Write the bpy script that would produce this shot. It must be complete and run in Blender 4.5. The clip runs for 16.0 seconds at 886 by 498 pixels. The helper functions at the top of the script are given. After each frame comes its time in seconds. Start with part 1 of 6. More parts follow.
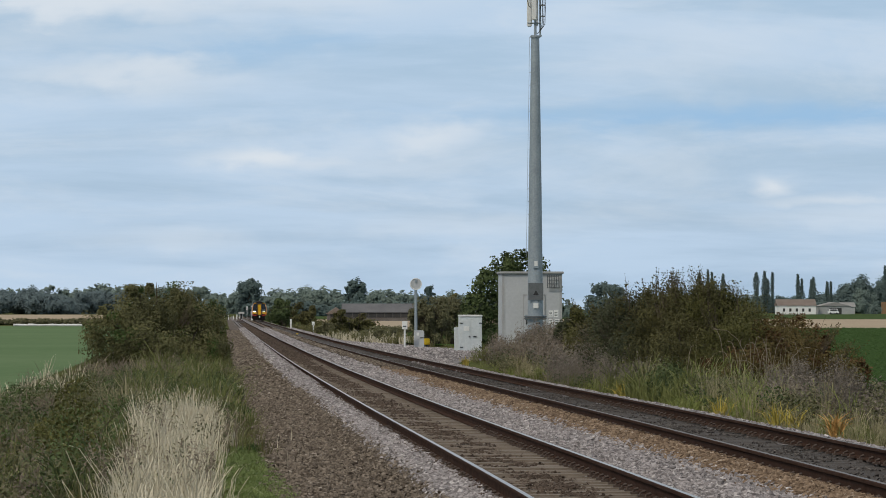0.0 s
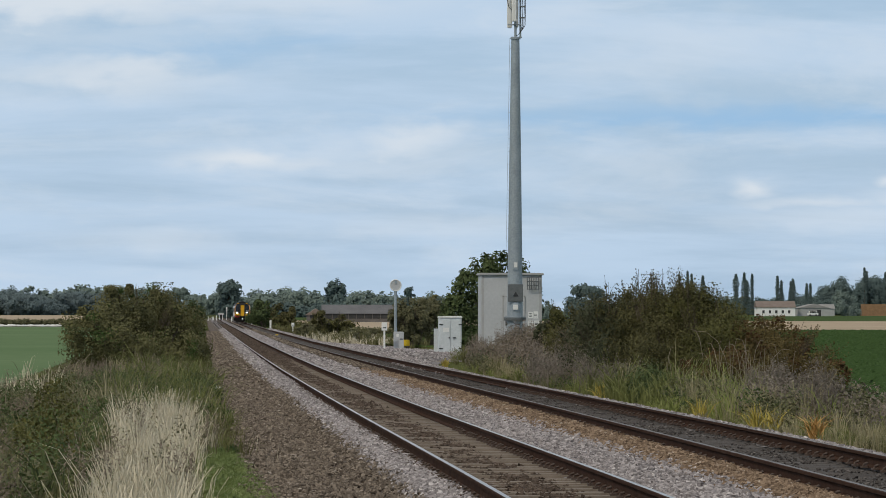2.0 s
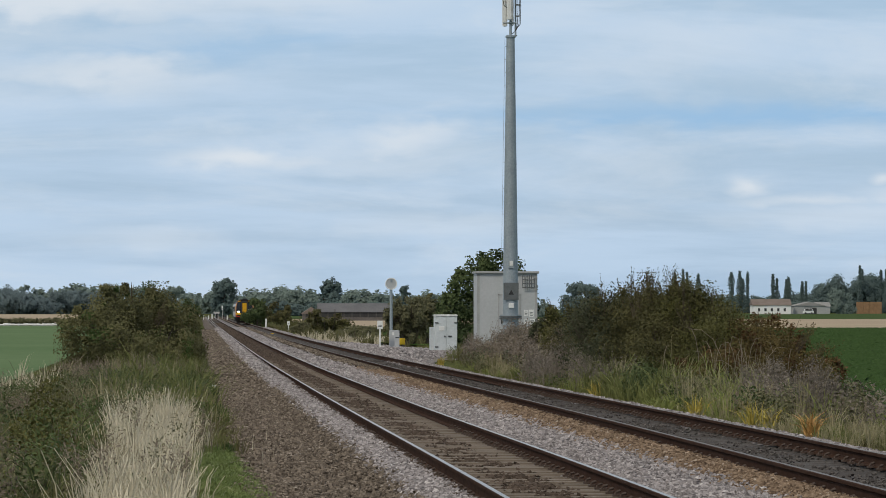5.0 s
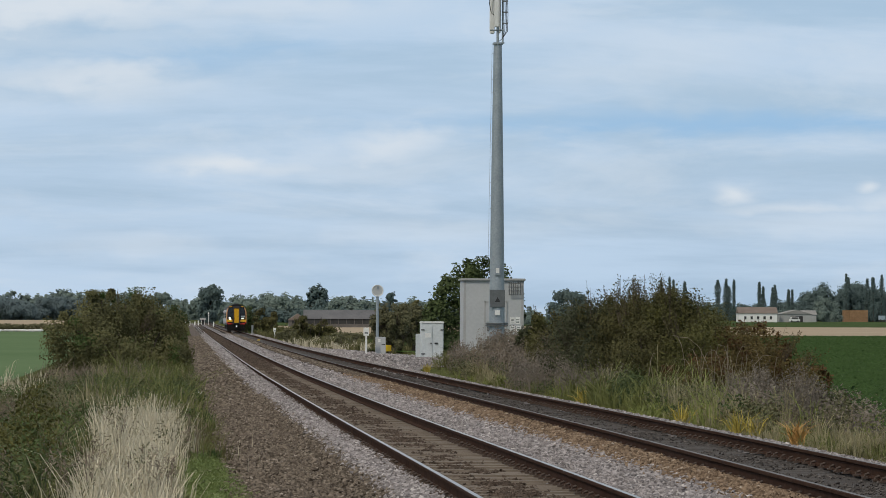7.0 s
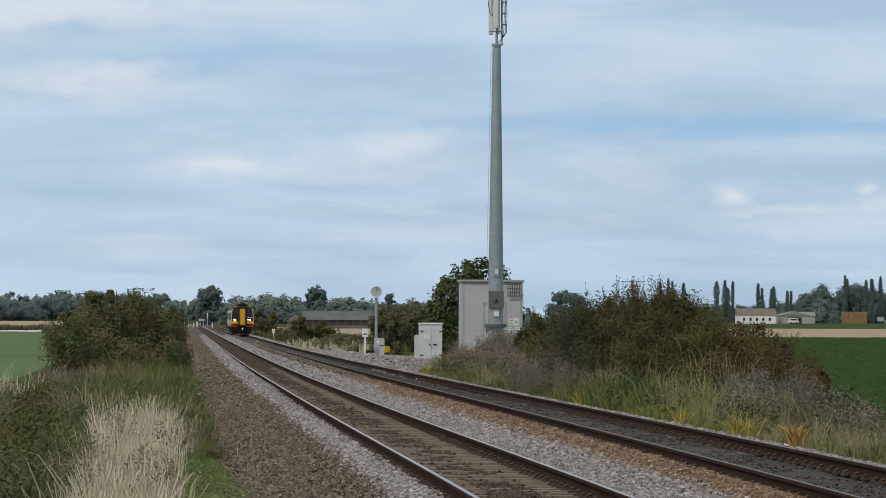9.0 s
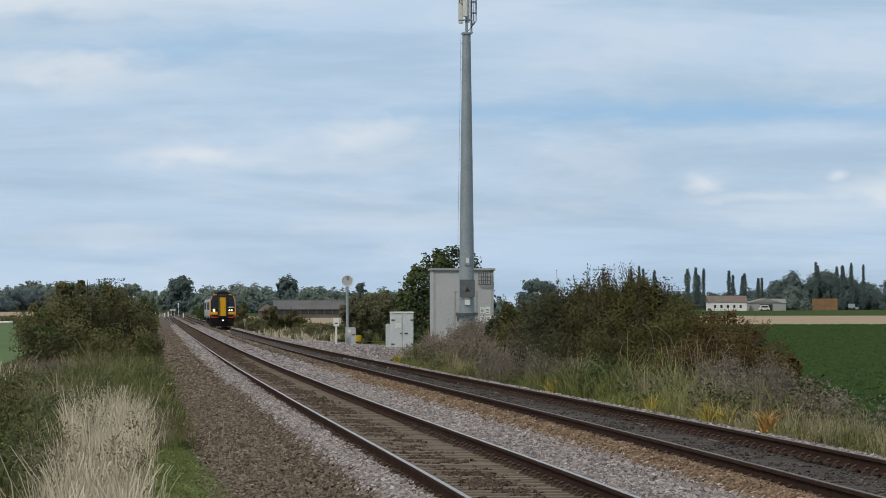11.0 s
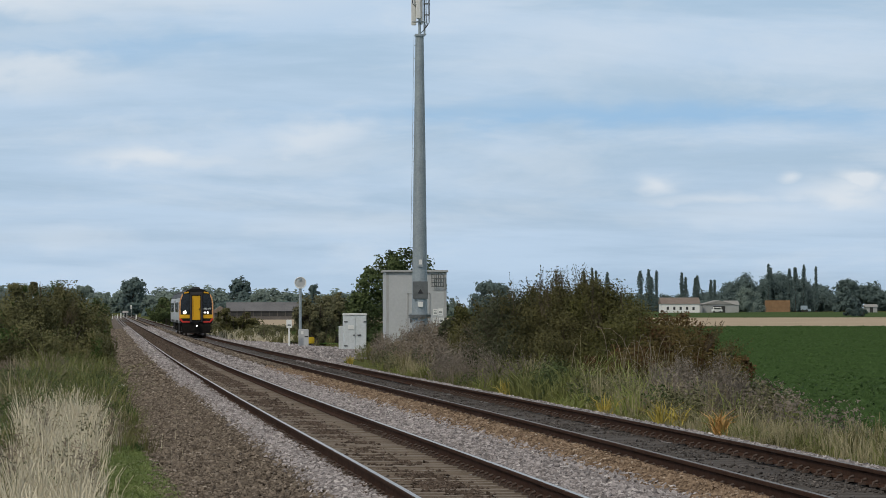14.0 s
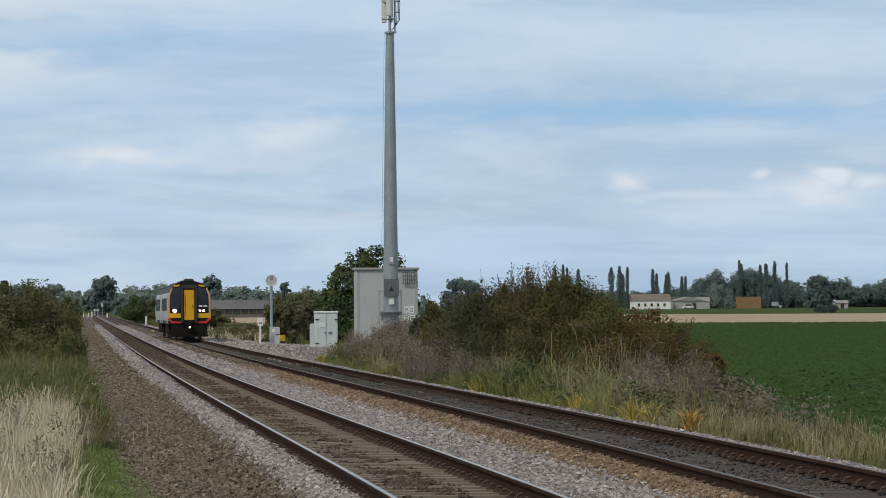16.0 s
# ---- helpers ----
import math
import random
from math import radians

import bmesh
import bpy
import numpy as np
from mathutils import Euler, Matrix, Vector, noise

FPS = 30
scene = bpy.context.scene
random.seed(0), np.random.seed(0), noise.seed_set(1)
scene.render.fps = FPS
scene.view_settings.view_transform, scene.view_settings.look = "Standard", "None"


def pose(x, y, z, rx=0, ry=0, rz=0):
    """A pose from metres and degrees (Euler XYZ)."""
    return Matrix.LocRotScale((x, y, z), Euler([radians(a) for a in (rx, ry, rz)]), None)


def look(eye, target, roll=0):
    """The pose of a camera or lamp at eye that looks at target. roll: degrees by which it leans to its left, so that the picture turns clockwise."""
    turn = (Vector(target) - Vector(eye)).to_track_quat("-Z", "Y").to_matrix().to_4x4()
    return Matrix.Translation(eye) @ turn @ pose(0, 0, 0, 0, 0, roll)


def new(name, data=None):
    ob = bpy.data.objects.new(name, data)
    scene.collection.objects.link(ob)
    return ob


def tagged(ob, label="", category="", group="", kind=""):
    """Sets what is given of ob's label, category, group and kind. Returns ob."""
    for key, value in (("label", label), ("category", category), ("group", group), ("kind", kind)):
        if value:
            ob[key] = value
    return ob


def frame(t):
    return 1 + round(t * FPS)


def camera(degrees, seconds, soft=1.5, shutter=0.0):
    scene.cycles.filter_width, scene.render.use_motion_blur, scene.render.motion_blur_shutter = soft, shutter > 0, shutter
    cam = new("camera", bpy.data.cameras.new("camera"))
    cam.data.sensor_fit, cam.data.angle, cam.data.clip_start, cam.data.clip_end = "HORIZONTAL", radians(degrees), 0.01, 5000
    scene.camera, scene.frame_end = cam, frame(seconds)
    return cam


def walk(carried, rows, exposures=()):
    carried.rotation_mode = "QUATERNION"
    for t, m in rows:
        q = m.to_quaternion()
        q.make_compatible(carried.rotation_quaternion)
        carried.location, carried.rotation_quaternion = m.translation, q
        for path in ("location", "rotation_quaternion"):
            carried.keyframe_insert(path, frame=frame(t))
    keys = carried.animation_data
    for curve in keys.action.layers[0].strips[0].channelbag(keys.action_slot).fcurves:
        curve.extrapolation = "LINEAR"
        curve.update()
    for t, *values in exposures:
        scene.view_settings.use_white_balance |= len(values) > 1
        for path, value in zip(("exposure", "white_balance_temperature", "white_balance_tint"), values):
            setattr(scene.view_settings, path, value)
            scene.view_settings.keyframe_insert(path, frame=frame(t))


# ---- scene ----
LENS = 11.96
EYE = 1.7
cam = camera(LENS, 16.0, 0.8)

# seconds, heading, tilt and lean of the hand-held camera, in degrees
TURNS = [
    (0, -2.9819, 0.7958, 0.0000), 
    (0.5, -3.0545, 0.8004, -0.0471), 
    (1, -3.1698, 0.7827, -0.0135), 
    (1.5, -3.2284, 0.7838, -0.0375), 
    (2, -3.2569, 0.8135, -0.0886), 
    (2.5, -3.2777, 0.8168, -0.1462), 
    (3, -3.2659, 0.8328, -0.2145), 
    (3.5, -3.2178, 0.8255, -0.0920), 
    (6, -3.3590, 0.7809, -0.0302), 
    (6.5, -3.4511, 0.8223, -0.1205), 
    (7, -3.5022, 0.8874, -0.1908), 
    (7.5, -3.4487, 0.9267, -0.1315), 
    (8, -3.4000, 0.9304, -0.1089), 
    (8.5, -3.4241, 0.9298, -0.3284), 
    (9, -3.5185, 0.9044, -0.2284), 
    (11.5, -3.9766, 0.7420, 0.0371), 
    (12, -4.0903, 0.7512, -0.0350), 
    (12.5, -4.1955, 0.7610, 0.0786), 
    (13, -4.3026, 0.7696, 0.1803), 
    (13.5, -4.4308, 0.7485, 0.1724), 
    (14, -4.5468, 0.7759, 0.0548), 
    (14.5, -4.6180, 0.7857, 0.1051), 
    (15, -4.6998, 0.8097, 0.0896), 
    (15.5, -4.8196, 0.7992, 0.1819), 
    (16, -4.9380, 0.7391, 0.2386), 
]
walk(cam, [(t, pose(0, 0, EYE, 90 + tilt, lean, turn)) for t, turn, tilt, lean in TURNS])

# ---------------------------------------------------------------- light
world = bpy.data.worlds.new("sky")
scene.world = world
world.use_nodes = True
SUN_TURN, SUN_UP = -138.0, 46.0      # turn from straight ahead, to the right; height


def build_sky():
    nt = world.node_tree
    nt.nodes.clear()
    N, L = nt.nodes.new, nt.links.new
    out, bg = N("ShaderNodeOutputWorld"), N("ShaderNodeBackground")
    sky = N("ShaderNodeTexSky")
    sky.sky_type, sky.sun_disc = "NISHITA", False
    sky.sun_elevation, sky.sun_rotation = radians(SUN_UP), radians(SUN_TURN)
    sky.air_density, sky.dust_density, sky.ozone_density = 1.0, 1.0, 1.5
    co, sep = N("ShaderNodeTexCoord"), N("ShaderNodeSeparateXYZ")
    L(co.outputs["Generated"], sep.inputs[0])

    def math_node(op, a, b=None, c=None):
        m = N("ShaderNodeMath")
        m.operation = op
        for i, v in enumerate((a, b, c)):
            if v is None:
                continue
            if isinstance(v, (int, float)):
                m.inputs[i].default_value = v
            else:
                L(v, m.inputs[i])
        return m.outputs[0]

    # long flat cloud sheets, seen almost edge on near the horizon
    def cloud(sx, sz, off, detail, lo, hi, rough=0.55):
        comb = N("ShaderNodeCombineXYZ")
        L(math_node("MULTIPLY", sep.outputs[0], sx), comb.inputs[0])
        L(math_node("MULTIPLY", sep.outputs[1], sx), comb.inputs[1])
        L(math_node("MULTIPLY_ADD", sep.outputs[2], sz, off), comb.inputs[2])
        n = N("ShaderNodeTexNoise")
        n.inputs["Scale"].default_value = 1.0
        n.inputs["Detail"].default_value = detail
        n.inputs["Roughness"].default_value = rough
        n.inputs["Distortion"].default_value = 0.35
        L(comb.outputs[0], n.inputs["Vector"])
        mr = N("ShaderNodeMapRange")
        mr.interpolation_type = "SMOOTHSTEP"
        mr.inputs[1].default_value, mr.inputs[2].default_value = lo, hi
        L(n.outputs[0], mr.inputs[0])
        return mr.outputs[0]

    sheet = cloud(6.0, 48.0, 3.7, 7.0, 0.38, 0.60, 0.6)
    wisp = cloud(15.0, 62.0, 9.3, 7.0, 0.44, 0.70, 0.62)
    side = math_node("DIVIDE", sep.outputs[0], math_node("MAXIMUM", sep.outputs[1], 0.05))
    ruffle = N("ShaderNodeTexNoise")
    ruffle.inputs["Scale"].default_value, ruffle.inputs["Detail"].default_value = 1.0, 6
    stretch = N("ShaderNodeCombineXYZ")
    L(math_node("MULTIPLY", side, 62.0), stretch.inputs[0])
    L(math_node("MULTIPLY", sep.outputs[2], 150.0), stretch.inputs[2])
    L(stretch.outputs[0], ruffle.inputs["Vector"])
    rough_edge = math_node("SUBTRACT", ruffle.outputs[0], 0.5)

    def heap(at, up, wide, high, much):
        """One cloud bank: its bearing and height over the horizon, its half width and half height."""
        u = math_node("DIVIDE", math_node("SUBTRACT", math_node("MULTIPLY_ADD", rough_edge, wide * 1.9, side), at), wide)
        v = math_node("DIVIDE", math_node("SUBTRACT", math_node("MULTIPLY_ADD", rough_edge, high * 3.0, sep.outputs[2]), up), high)
        r = math_node("ADD", math_node("MULTIPLY", u, u), math_node("MULTIPLY", v, v))
        return math_node("MULTIPLY", math_node("POWER", 2.718, math_node("MULTIPLY", r, -1.0)), much)

    bank = wisp
    bank = math_node("MULTIPLY", bank, 0.36)
    banks = (
        (0.0095, 0.0352, 0.014, 0.0026, 1.0), (0.022, 0.0345, 0.014, 0.0024, 0.6), (0.0480, 0.0395, 0.011, 0.0046, 0.75),
        (0.1750, 0.0255, 0.014, 0.0036, 0.95), (0.1790, 0.0292, 0.006, 0.0026, 1.3), (0.1890, 0.0285, 0.005, 0.0022, 0.9),
        (0.1305, 0.0284, 0.0055, 0.0022, 0.9), (0.1627, 0.0301, 0.0022, 0.0012, 0.8), (0.1450, 0.0250, 0.017, 0.0016, 0.6),
        (-0.022, 0.0550, 0.026, 0.0050, 0.75), (-0.030, 0.073, 0.045, 0.0060, 0.9), (0.02, 0.0725, 0.03, 0.0035, 0.5),
        (0.115, 0.062, 0.026, 0.0090, 0.35), (0.17, 0.058, 0.02, 0.006, 0.3), (-0.01, 0.016, 0.02, 0.003, 0.4),
        (0.06, 0.020, 0.03, 0.003, 0.35), (0.15, 0.021, 0.03, 0.003, 0.4))
    for at, up, wide, high, much in banks:
        bank = math_node("MAXIMUM", bank, heap(at, up, wide, high, much))
    gap = math_node("MAXIMUM", heap(0.135, 0.0450, 0.080, 0.0034, 1.0), heap(0.0, 0.0625, 0.03, 0.004, 0.7))

    def mix(f, a, b):
        m = N("ShaderNodeMix")
        m.data_type = "RGBA"
        for s, v in ((m.inputs[0], f), (m.inputs[6], a), (m.inputs[7], b)):
            if isinstance(v, (tuple, float)):
                s.default_value = v
            else:
                L(v, s)
        return m.outputs[2]

    scaled = N("ShaderNodeVectorMath")
    scaled.operation = "SCALE"
    L(sky.outputs[0], scaled.inputs[0])
    scaled.inputs["Scale"].default_value = 0.09
    blue = mix(0.82, scaled.outputs[0], (0.39, 0.55, 0.745, 1))
    c0 = mix(math_node("MULTIPLY", sheet, 0.95), blue, (0.502, 0.640, 0.802, 1))
    c1 = mix(gap, c0, (0.325, 0.52, 0.745, 1))
    c2 = mix(math_node("MINIMUM", bank, 1.0), c1, (0.695, 0.757, 0.822, 1))
    high = N("ShaderNodeMapRange")          # thicker grey-white cloud overhead, out of view, added for neutral light
    high.interpolation_type = "SMOOTHSTEP"
    high.inputs[1].default_value, high.inputs[2].default_value = 0.09, 0.40
    high.inputs[4].default_value = 0.8
    L(sep.outputs[2], high.inputs[0])
    c3 = mix(high.outputs[0], c2, (0.47, 0.462, 0.445, 1))
    L(c3, bg.inputs[0])
    bg.inputs[1].default_value = 1.0
    L(bg.outputs[0], out.inputs[0])


build_sky()
sun = new("sun", bpy.data.lights.new("sun", "SUN"))
sun.data.energy, sun.data.angle, sun.data.color = 1.75, radians(7), (1.0, 0.925, 0.80)
a, e = radians(SUN_TURN), radians(SUN_UP)
sun.matrix_world = look(Vector((math.sin(a) * math.cos(e), math.cos(a) * math.cos(e), math.sin(e))) * 60, (0, 0, 0))
scene.view_settings.exposure = 0.0

# ---------------------------------------------------------------- materials


def mat(name, c1, c2, scale=4.0, rough=0.8, bump=0.0, fine=0.0, metal=0.0, island=0.0, spec=0.3, c3=None, obj=0.0, stretch=None, bump_scale=None):
    """A surface of two tones mixed by coarse and fine grain. island: share of the tone that differs from piece to piece."""
    m = bpy.data.materials.new(name)
    m.use_nodes = True
    nt = m.node_tree
    N, L = nt.nodes.new, nt.links.new
    b = nt.nodes["Principled BSDF"]
    b.inputs["Roughness"].default_value, b.inputs["Metallic"].default_value = rough, metal
    b.inputs["Specular IOR Level"].default_value = spec
    co = N("ShaderNodeTexCoord")
    vec = co.outputs["Object"]
    if stretch:
        mp = N("ShaderNodeMapping")
        mp.inputs["Scale"].default_value = stretch
        L(vec, mp.inputs[0])
        vec = mp.outputs[0]
    n1, n2 = N("ShaderNodeTexNoise"), N("ShaderNodeTexNoise")
    n1.inputs["Scale"].default_value, n1.inputs["Detail"].default_value = scale, 4
    n2.inputs["Scale"].default_value, n2.inputs["Detail"].default_value = fine or scale * 9, 3
    L(vec, n1.inputs[0])
    L(vec, n2.inputs[0])
    s = N("ShaderNodeMath")
    s.operation = "MULTIPLY_ADD"
    L(n2.outputs[0], s.inputs[0])
    s.inputs[1].default_value = 0.5
    h = N("ShaderNodeMath")
    h.operation = "MULTIPLY"
    h.inputs[1].default_value = 0.5
    L(n1.outputs[0], h.inputs[0])
    L(h.outputs[0], s.inputs[2])
    r = N("ShaderNodeMapRange")
    r.inputs[1].default_value, r.inputs[2].default_value = 0.33, 0.67
    L(s.outputs[0], r.inputs[0])
    f = r.outputs[0]
    for share, out in ((island, "Random Per Island"), (obj, "Random")):
        if share:
            g = N("ShaderNodeNewGeometry" if out != "Random" else "ShaderNodeObjectInfo")
            mm = N("ShaderNodeMix")
            mm.inputs[0].default_value = share
            L(f, mm.inputs[2])
            L(g.outputs[out], mm.inputs[3])
            f = mm.outputs[0]
    ramp = N("ShaderNodeValToRGB")
    ramp.color_ramp.elements[0].color, ramp.color_ramp.elements[1].color = (*c1, 1), (*c2, 1)
    if c3:
        el = ramp.color_ramp.elements.new(0.85)
        el.color = (*c2, 1)
        ramp.color_ramp.elements[2].color = (*c3, 1)
    L(f, ramp.inputs[0])
    L(ramp.outputs[0], b.inputs["Base Color"])
    if bump:
        bp = N("ShaderNodeBump")
        bp.inputs["Strength"].default_value = bump
        bp.inputs["Distance"].default_value = 0.03
        if bump_scale:
            n3 = N("ShaderNodeTexVoronoi")
            n3.inputs["Scale"].default_value = bump_scale
            L(co.outputs["Object"], n3.inputs[0])
            L(n3.outputs[0], bp.inputs["Height"])
        else:
            L(s.outputs[0], bp.inputs["Height"])
        L(bp.outputs[0], b.inputs["Normal"])
    return m


def glow(name, colour, strength):
    m = bpy.data.materials.new(name)
    m.use_nodes = True
    b = m.node_tree.nodes["Principled BSDF"]
    b.inputs["Base Color"].default_value = (*colour, 1)
    b.inputs["Emission Color"].default_value = (*colour, 1)
    b.inputs["Emission Strength"].default_value = strength
    return m


M_SOIL = mat("soil", (0.07, 0.075, 0.035), (0.13, 0.12, 0.06), 0.6, 0.95, 0.4, 6)
M_GRASSY = mat("verge_turf", (0.05, 0.065, 0.022), (0.12, 0.125, 0.055), 0.8, 1.0, 0.5, 9, spec=0.0)
M_GRASSFIELD = mat("grass_field", (0.105, 0.165, 0.085), (0.145, 0.205, 0.11), 0.03, 1.0, 0.2, 0.9, spec=0.0)
M_BEETFIELD = mat("beet_field", (0.030, 0.062, 0.015), (0.052, 0.098, 0.024), 0.08, 1.0, 0.05, 3, spec=0.0)
M_FARGREEN = mat("rough_green_field", (0.045, 0.072, 0.030), (0.085, 0.122, 0.055), 0.05, 1.0, 0.2, 0.4, spec=0.0)
M_STUBBLE = mat("stubble", (0.33, 0.27, 0.20), (0.43, 0.355, 0.27), 0.03, 1.0, 0.2, 0.4, spec=0.0)
# Cess and grey beds darker than their stones: gap shade put into colour.
M_CESS = mat("cess_stone", (0.06, 0.046, 0.037), (0.17, 0.135, 0.115), 0.9, 0.95, 0.9, 22, bump_scale=26)
M_BALLAST = mat("grey_ballast", (0.10, 0.09, 0.088), (0.27, 0.25, 0.245), 1.2, 0.95, 0.9, 24, bump_scale=24)
M_RUSTBALLAST = mat("rusty_ballast", (0.085, 0.062, 0.046), (0.22, 0.175, 0.135), 1.0, 0.95, 0.9, 22, bump_scale=24)
M_DARKBALLAST = mat("oily_ballast", (0.044, 0.038, 0.035), (0.105, 0.092, 0.085), 1.0, 1.0, 0.9, 20, bump_scale=24)
M_BROWNBALLAST = mat("brown_ballast", (0.062, 0.047, 0.037), (0.145, 0.115, 0.092), 0.8, 0.95, 0.9, 20, bump_scale=24)
S_GREY = mat("grey_stone", (0.118, 0.106, 0.105), (0.40, 0.366, 0.363), 3, 0.95, island=0.8, c3=(0.66, 0.62, 0.60), spec=0.1)
S_RUST = mat("rusty_stone", (0.085, 0.056, 0.038), (0.29, 0.21, 0.145), 3, 0.95, island=0.8, c3=(0.46, 0.41, 0.35), spec=0.1)
S_CESS = mat("brown_stone", (0.056, 0.044, 0.034), (0.225, 0.185, 0.148), 3, 0.95, island=0.8, c3=(0.41, 0.36, 0.31), spec=0.1)
S_DARK = mat("oily_stone", (0.046, 0.041, 0.039), (0.14, 0.126, 0.118), 3, 0.9, island=0.75, c3=(0.28, 0.25, 0.23), spec=0.1)
S_BROWN = mat("dark_brown_stone", (0.042, 0.031, 0.024), (0.125, 0.095, 0.076), 3, 0.95, island=0.75, c3=(0.2, 0.165, 0.14), spec=0.1)
M_SLEEPER = mat("concrete_sleeper", (0.135, 0.108, 0.084), (0.235, 0.193, 0.155), 3, 0.9, 0.4, 30, obj=0.35)
M_SLEEPERDARK = mat("stained_sleeper", (0.05, 0.043, 0.039), (0.10, 0.088, 0.08), 3, 0.9, 0.4, 30, obj=0.35)
M_RUST = mat("rail_rust", (0.030, 0.016, 0.011), (0.065, 0.036, 0.025), 2.5, 0.95, 0.3, 30, spec=0.05)
M_RAILTOP = mat("worn_steel", (0.40, 0.385, 0.37), (0.56, 0.54, 0.51), 2, 0.34, metal=1.0)
M_RAILTOP2 = mat("dull_steel", (0.12, 0.105, 0.095), (0.20, 0.18, 0.165), 2, 0.5, metal=0.85)
M_CLIP = mat("rail_clip", (0.045, 0.030, 0.024), (0.11, 0.08, 0.065), 20, 0.8)


# ---------------------------------------------------------------- building tools


def part(name, bm, material, parent=None, label="", smooth=False):
    """Links a bmesh as one mesh object, under a thing or a part."""
    me = bpy.data.meshes.new(name)
    bmesh.ops.recalc_face_normals(bm, faces=bm.faces)
    bm.to_mesh(me)
    bm.free()
    for p in me.polygons:
        p.use_smooth = smooth
    me.materials.append(material)
    ob = new(name, me)
    if parent:
        ob.parent = parent
    if label:
        ob["label"] = label
    return ob


def raw(name, verts, faces, material, parent=None, kind="", smooth=False):
    """One mesh object from arrays: faces is an (n, 3) or (n, 4) array."""
    me = bpy.data.meshes.new(name)
    verts, faces = np.asarray(verts, np.float32), np.asarray(faces, np.int32)
    k = faces.shape[1]
    me.vertices.add(len(verts))
    me.vertices.foreach_set("co", verts.ravel())
    me.loops.add(faces.size)
    me.loops.foreach_set("vertex_index", faces.ravel())
    me.polygons.add(len(faces))
    me.polygons.foreach_set("loop_start", np.arange(0, faces.size, k, dtype=np.int32))
    me.polygons.foreach_set("loop_total", np.full(len(faces), k, np.int32))
    me.polygons.foreach_set("use_smooth", np.full(len(faces), smooth))
    me.update(calc_edges=True)
    me.materials.append(material)
    ob = new(name, me)
    if parent:
        ob.parent = parent
    if kind:
        ob["kind"] = kind
    return ob


def empty(name, m=None):
    ob = new(name)
    if m is not None:
        ob.matrix_world = m
    return ob


def box(bm, x0, x1, y0, y1, z0, z1, bevel=0.0):
    r = bmesh.ops.create_cube(bm, size=1, matrix=Matrix.LocRotScale(((x0 + x1) / 2, (y0 + y1) / 2, (z0 + z1) / 2), None, (abs(x1 - x0), abs(y1 - y0), abs(z1 - z0))))
    if bevel:
        es = list({e for v in r["verts"] for e in v.link_edges})
        bmesh.ops.bevel(bm, geom=es, offset=bevel, segments=2, affect="EDGES")
    return bm


def tube(bm, p, q, r0, r1=None, sides=12):
    p, q = Vector(p), Vector(q)
    d = q - p
    m = Matrix.Translation((p + q) / 2) @ d.to_track_quat("Z", "Y").to_matrix().to_4x4()
    bmesh.ops.create_cone(bm, cap_ends=True, segments=sides, radius1=r0, radius2=r0 if r1 is None else r1, depth=d.length, matrix=m)
    return bm


def plate(bm, vs, y0, y1):
    """A flat panel with depth, its outline in x and z."""
    a = [bm.verts.new((x, y0, z)) for x, z in vs]
    b = [bm.verts.new((x, y1, z)) for x, z in vs]
    k = len(vs)
    bm.faces.new(a)
    bm.faces.new(b[::-1])
    for i in range(k):
        bm.faces.new((a[i], a[(i + 1) % k], b[(i + 1) % k], b[i]))
    return bm


def BM():
    return bmesh.new()


rng = np.random.default_rng(7)


def smoothstep(a, b, v):
    t = np.clip((np.asarray(v, float) - a) / (b - a), 0, 1)
    return t * t * (3 - 2 * t)


# ---------------------------------------------------------------- the lie of the land
# tracks run ahead along y; heights of the rail heads and the tracks' middle lines at a few distances
Y_T = [-60, 34, 50, 70, 100, 150, 200, 300, 450, 780, 1500, 4200]
Z_T1 = [0.02, 0.0, -0.06, -0.16, -0.28, -0.43, -0.52, -0.63, -0.72, -0.88, -1.0, -1.0]
Z_T2 = [0.13, 0.12, 0.09, 0.03, -0.08, -0.25, -0.40, -0.61, -0.72, -0.88, -1.0, -1.0]
X_T1 = [3.55, 3.55, 3.55, 3.55, 3.55, 3.53, 3.51, 3.48, 3.45, 3.40, 3.4, 3.4]
X_T2 = [6.72, 6.73, 6.75, 6.78, 6.83, 6.91, 7.0, 7.13, 7.13, 7.05, 7.0, 7.0]
FINE = np.concatenate([np.arange(-60, 300, 4.0), np.geomspace(300, 4200, 60)])


def smooth_table(vals):
    v = np.interp(FINE, Y_T, vals)
    k = np.ones(7) / 7
    return np.convolve(np.pad(v, 3, mode="edge"), k, mode="valid")


TAB = {n: smooth_table(v) for n, v in (("z1", Z_T1), ("z2", Z_T2), ("x1", X_T1), ("x2", X_T2))}


def along(n, y):
    return np.interp(y, FINE, TAB[n])


FIELD = -1.1


def verge_shift(y):
    """How much farther out the field begins where the thicket stands."""
    return np.interp(y, [50, 75, 95, 108, 200, 260], [-1.8, -1.0, 0.6, 2.2, 2.2, 3.0])


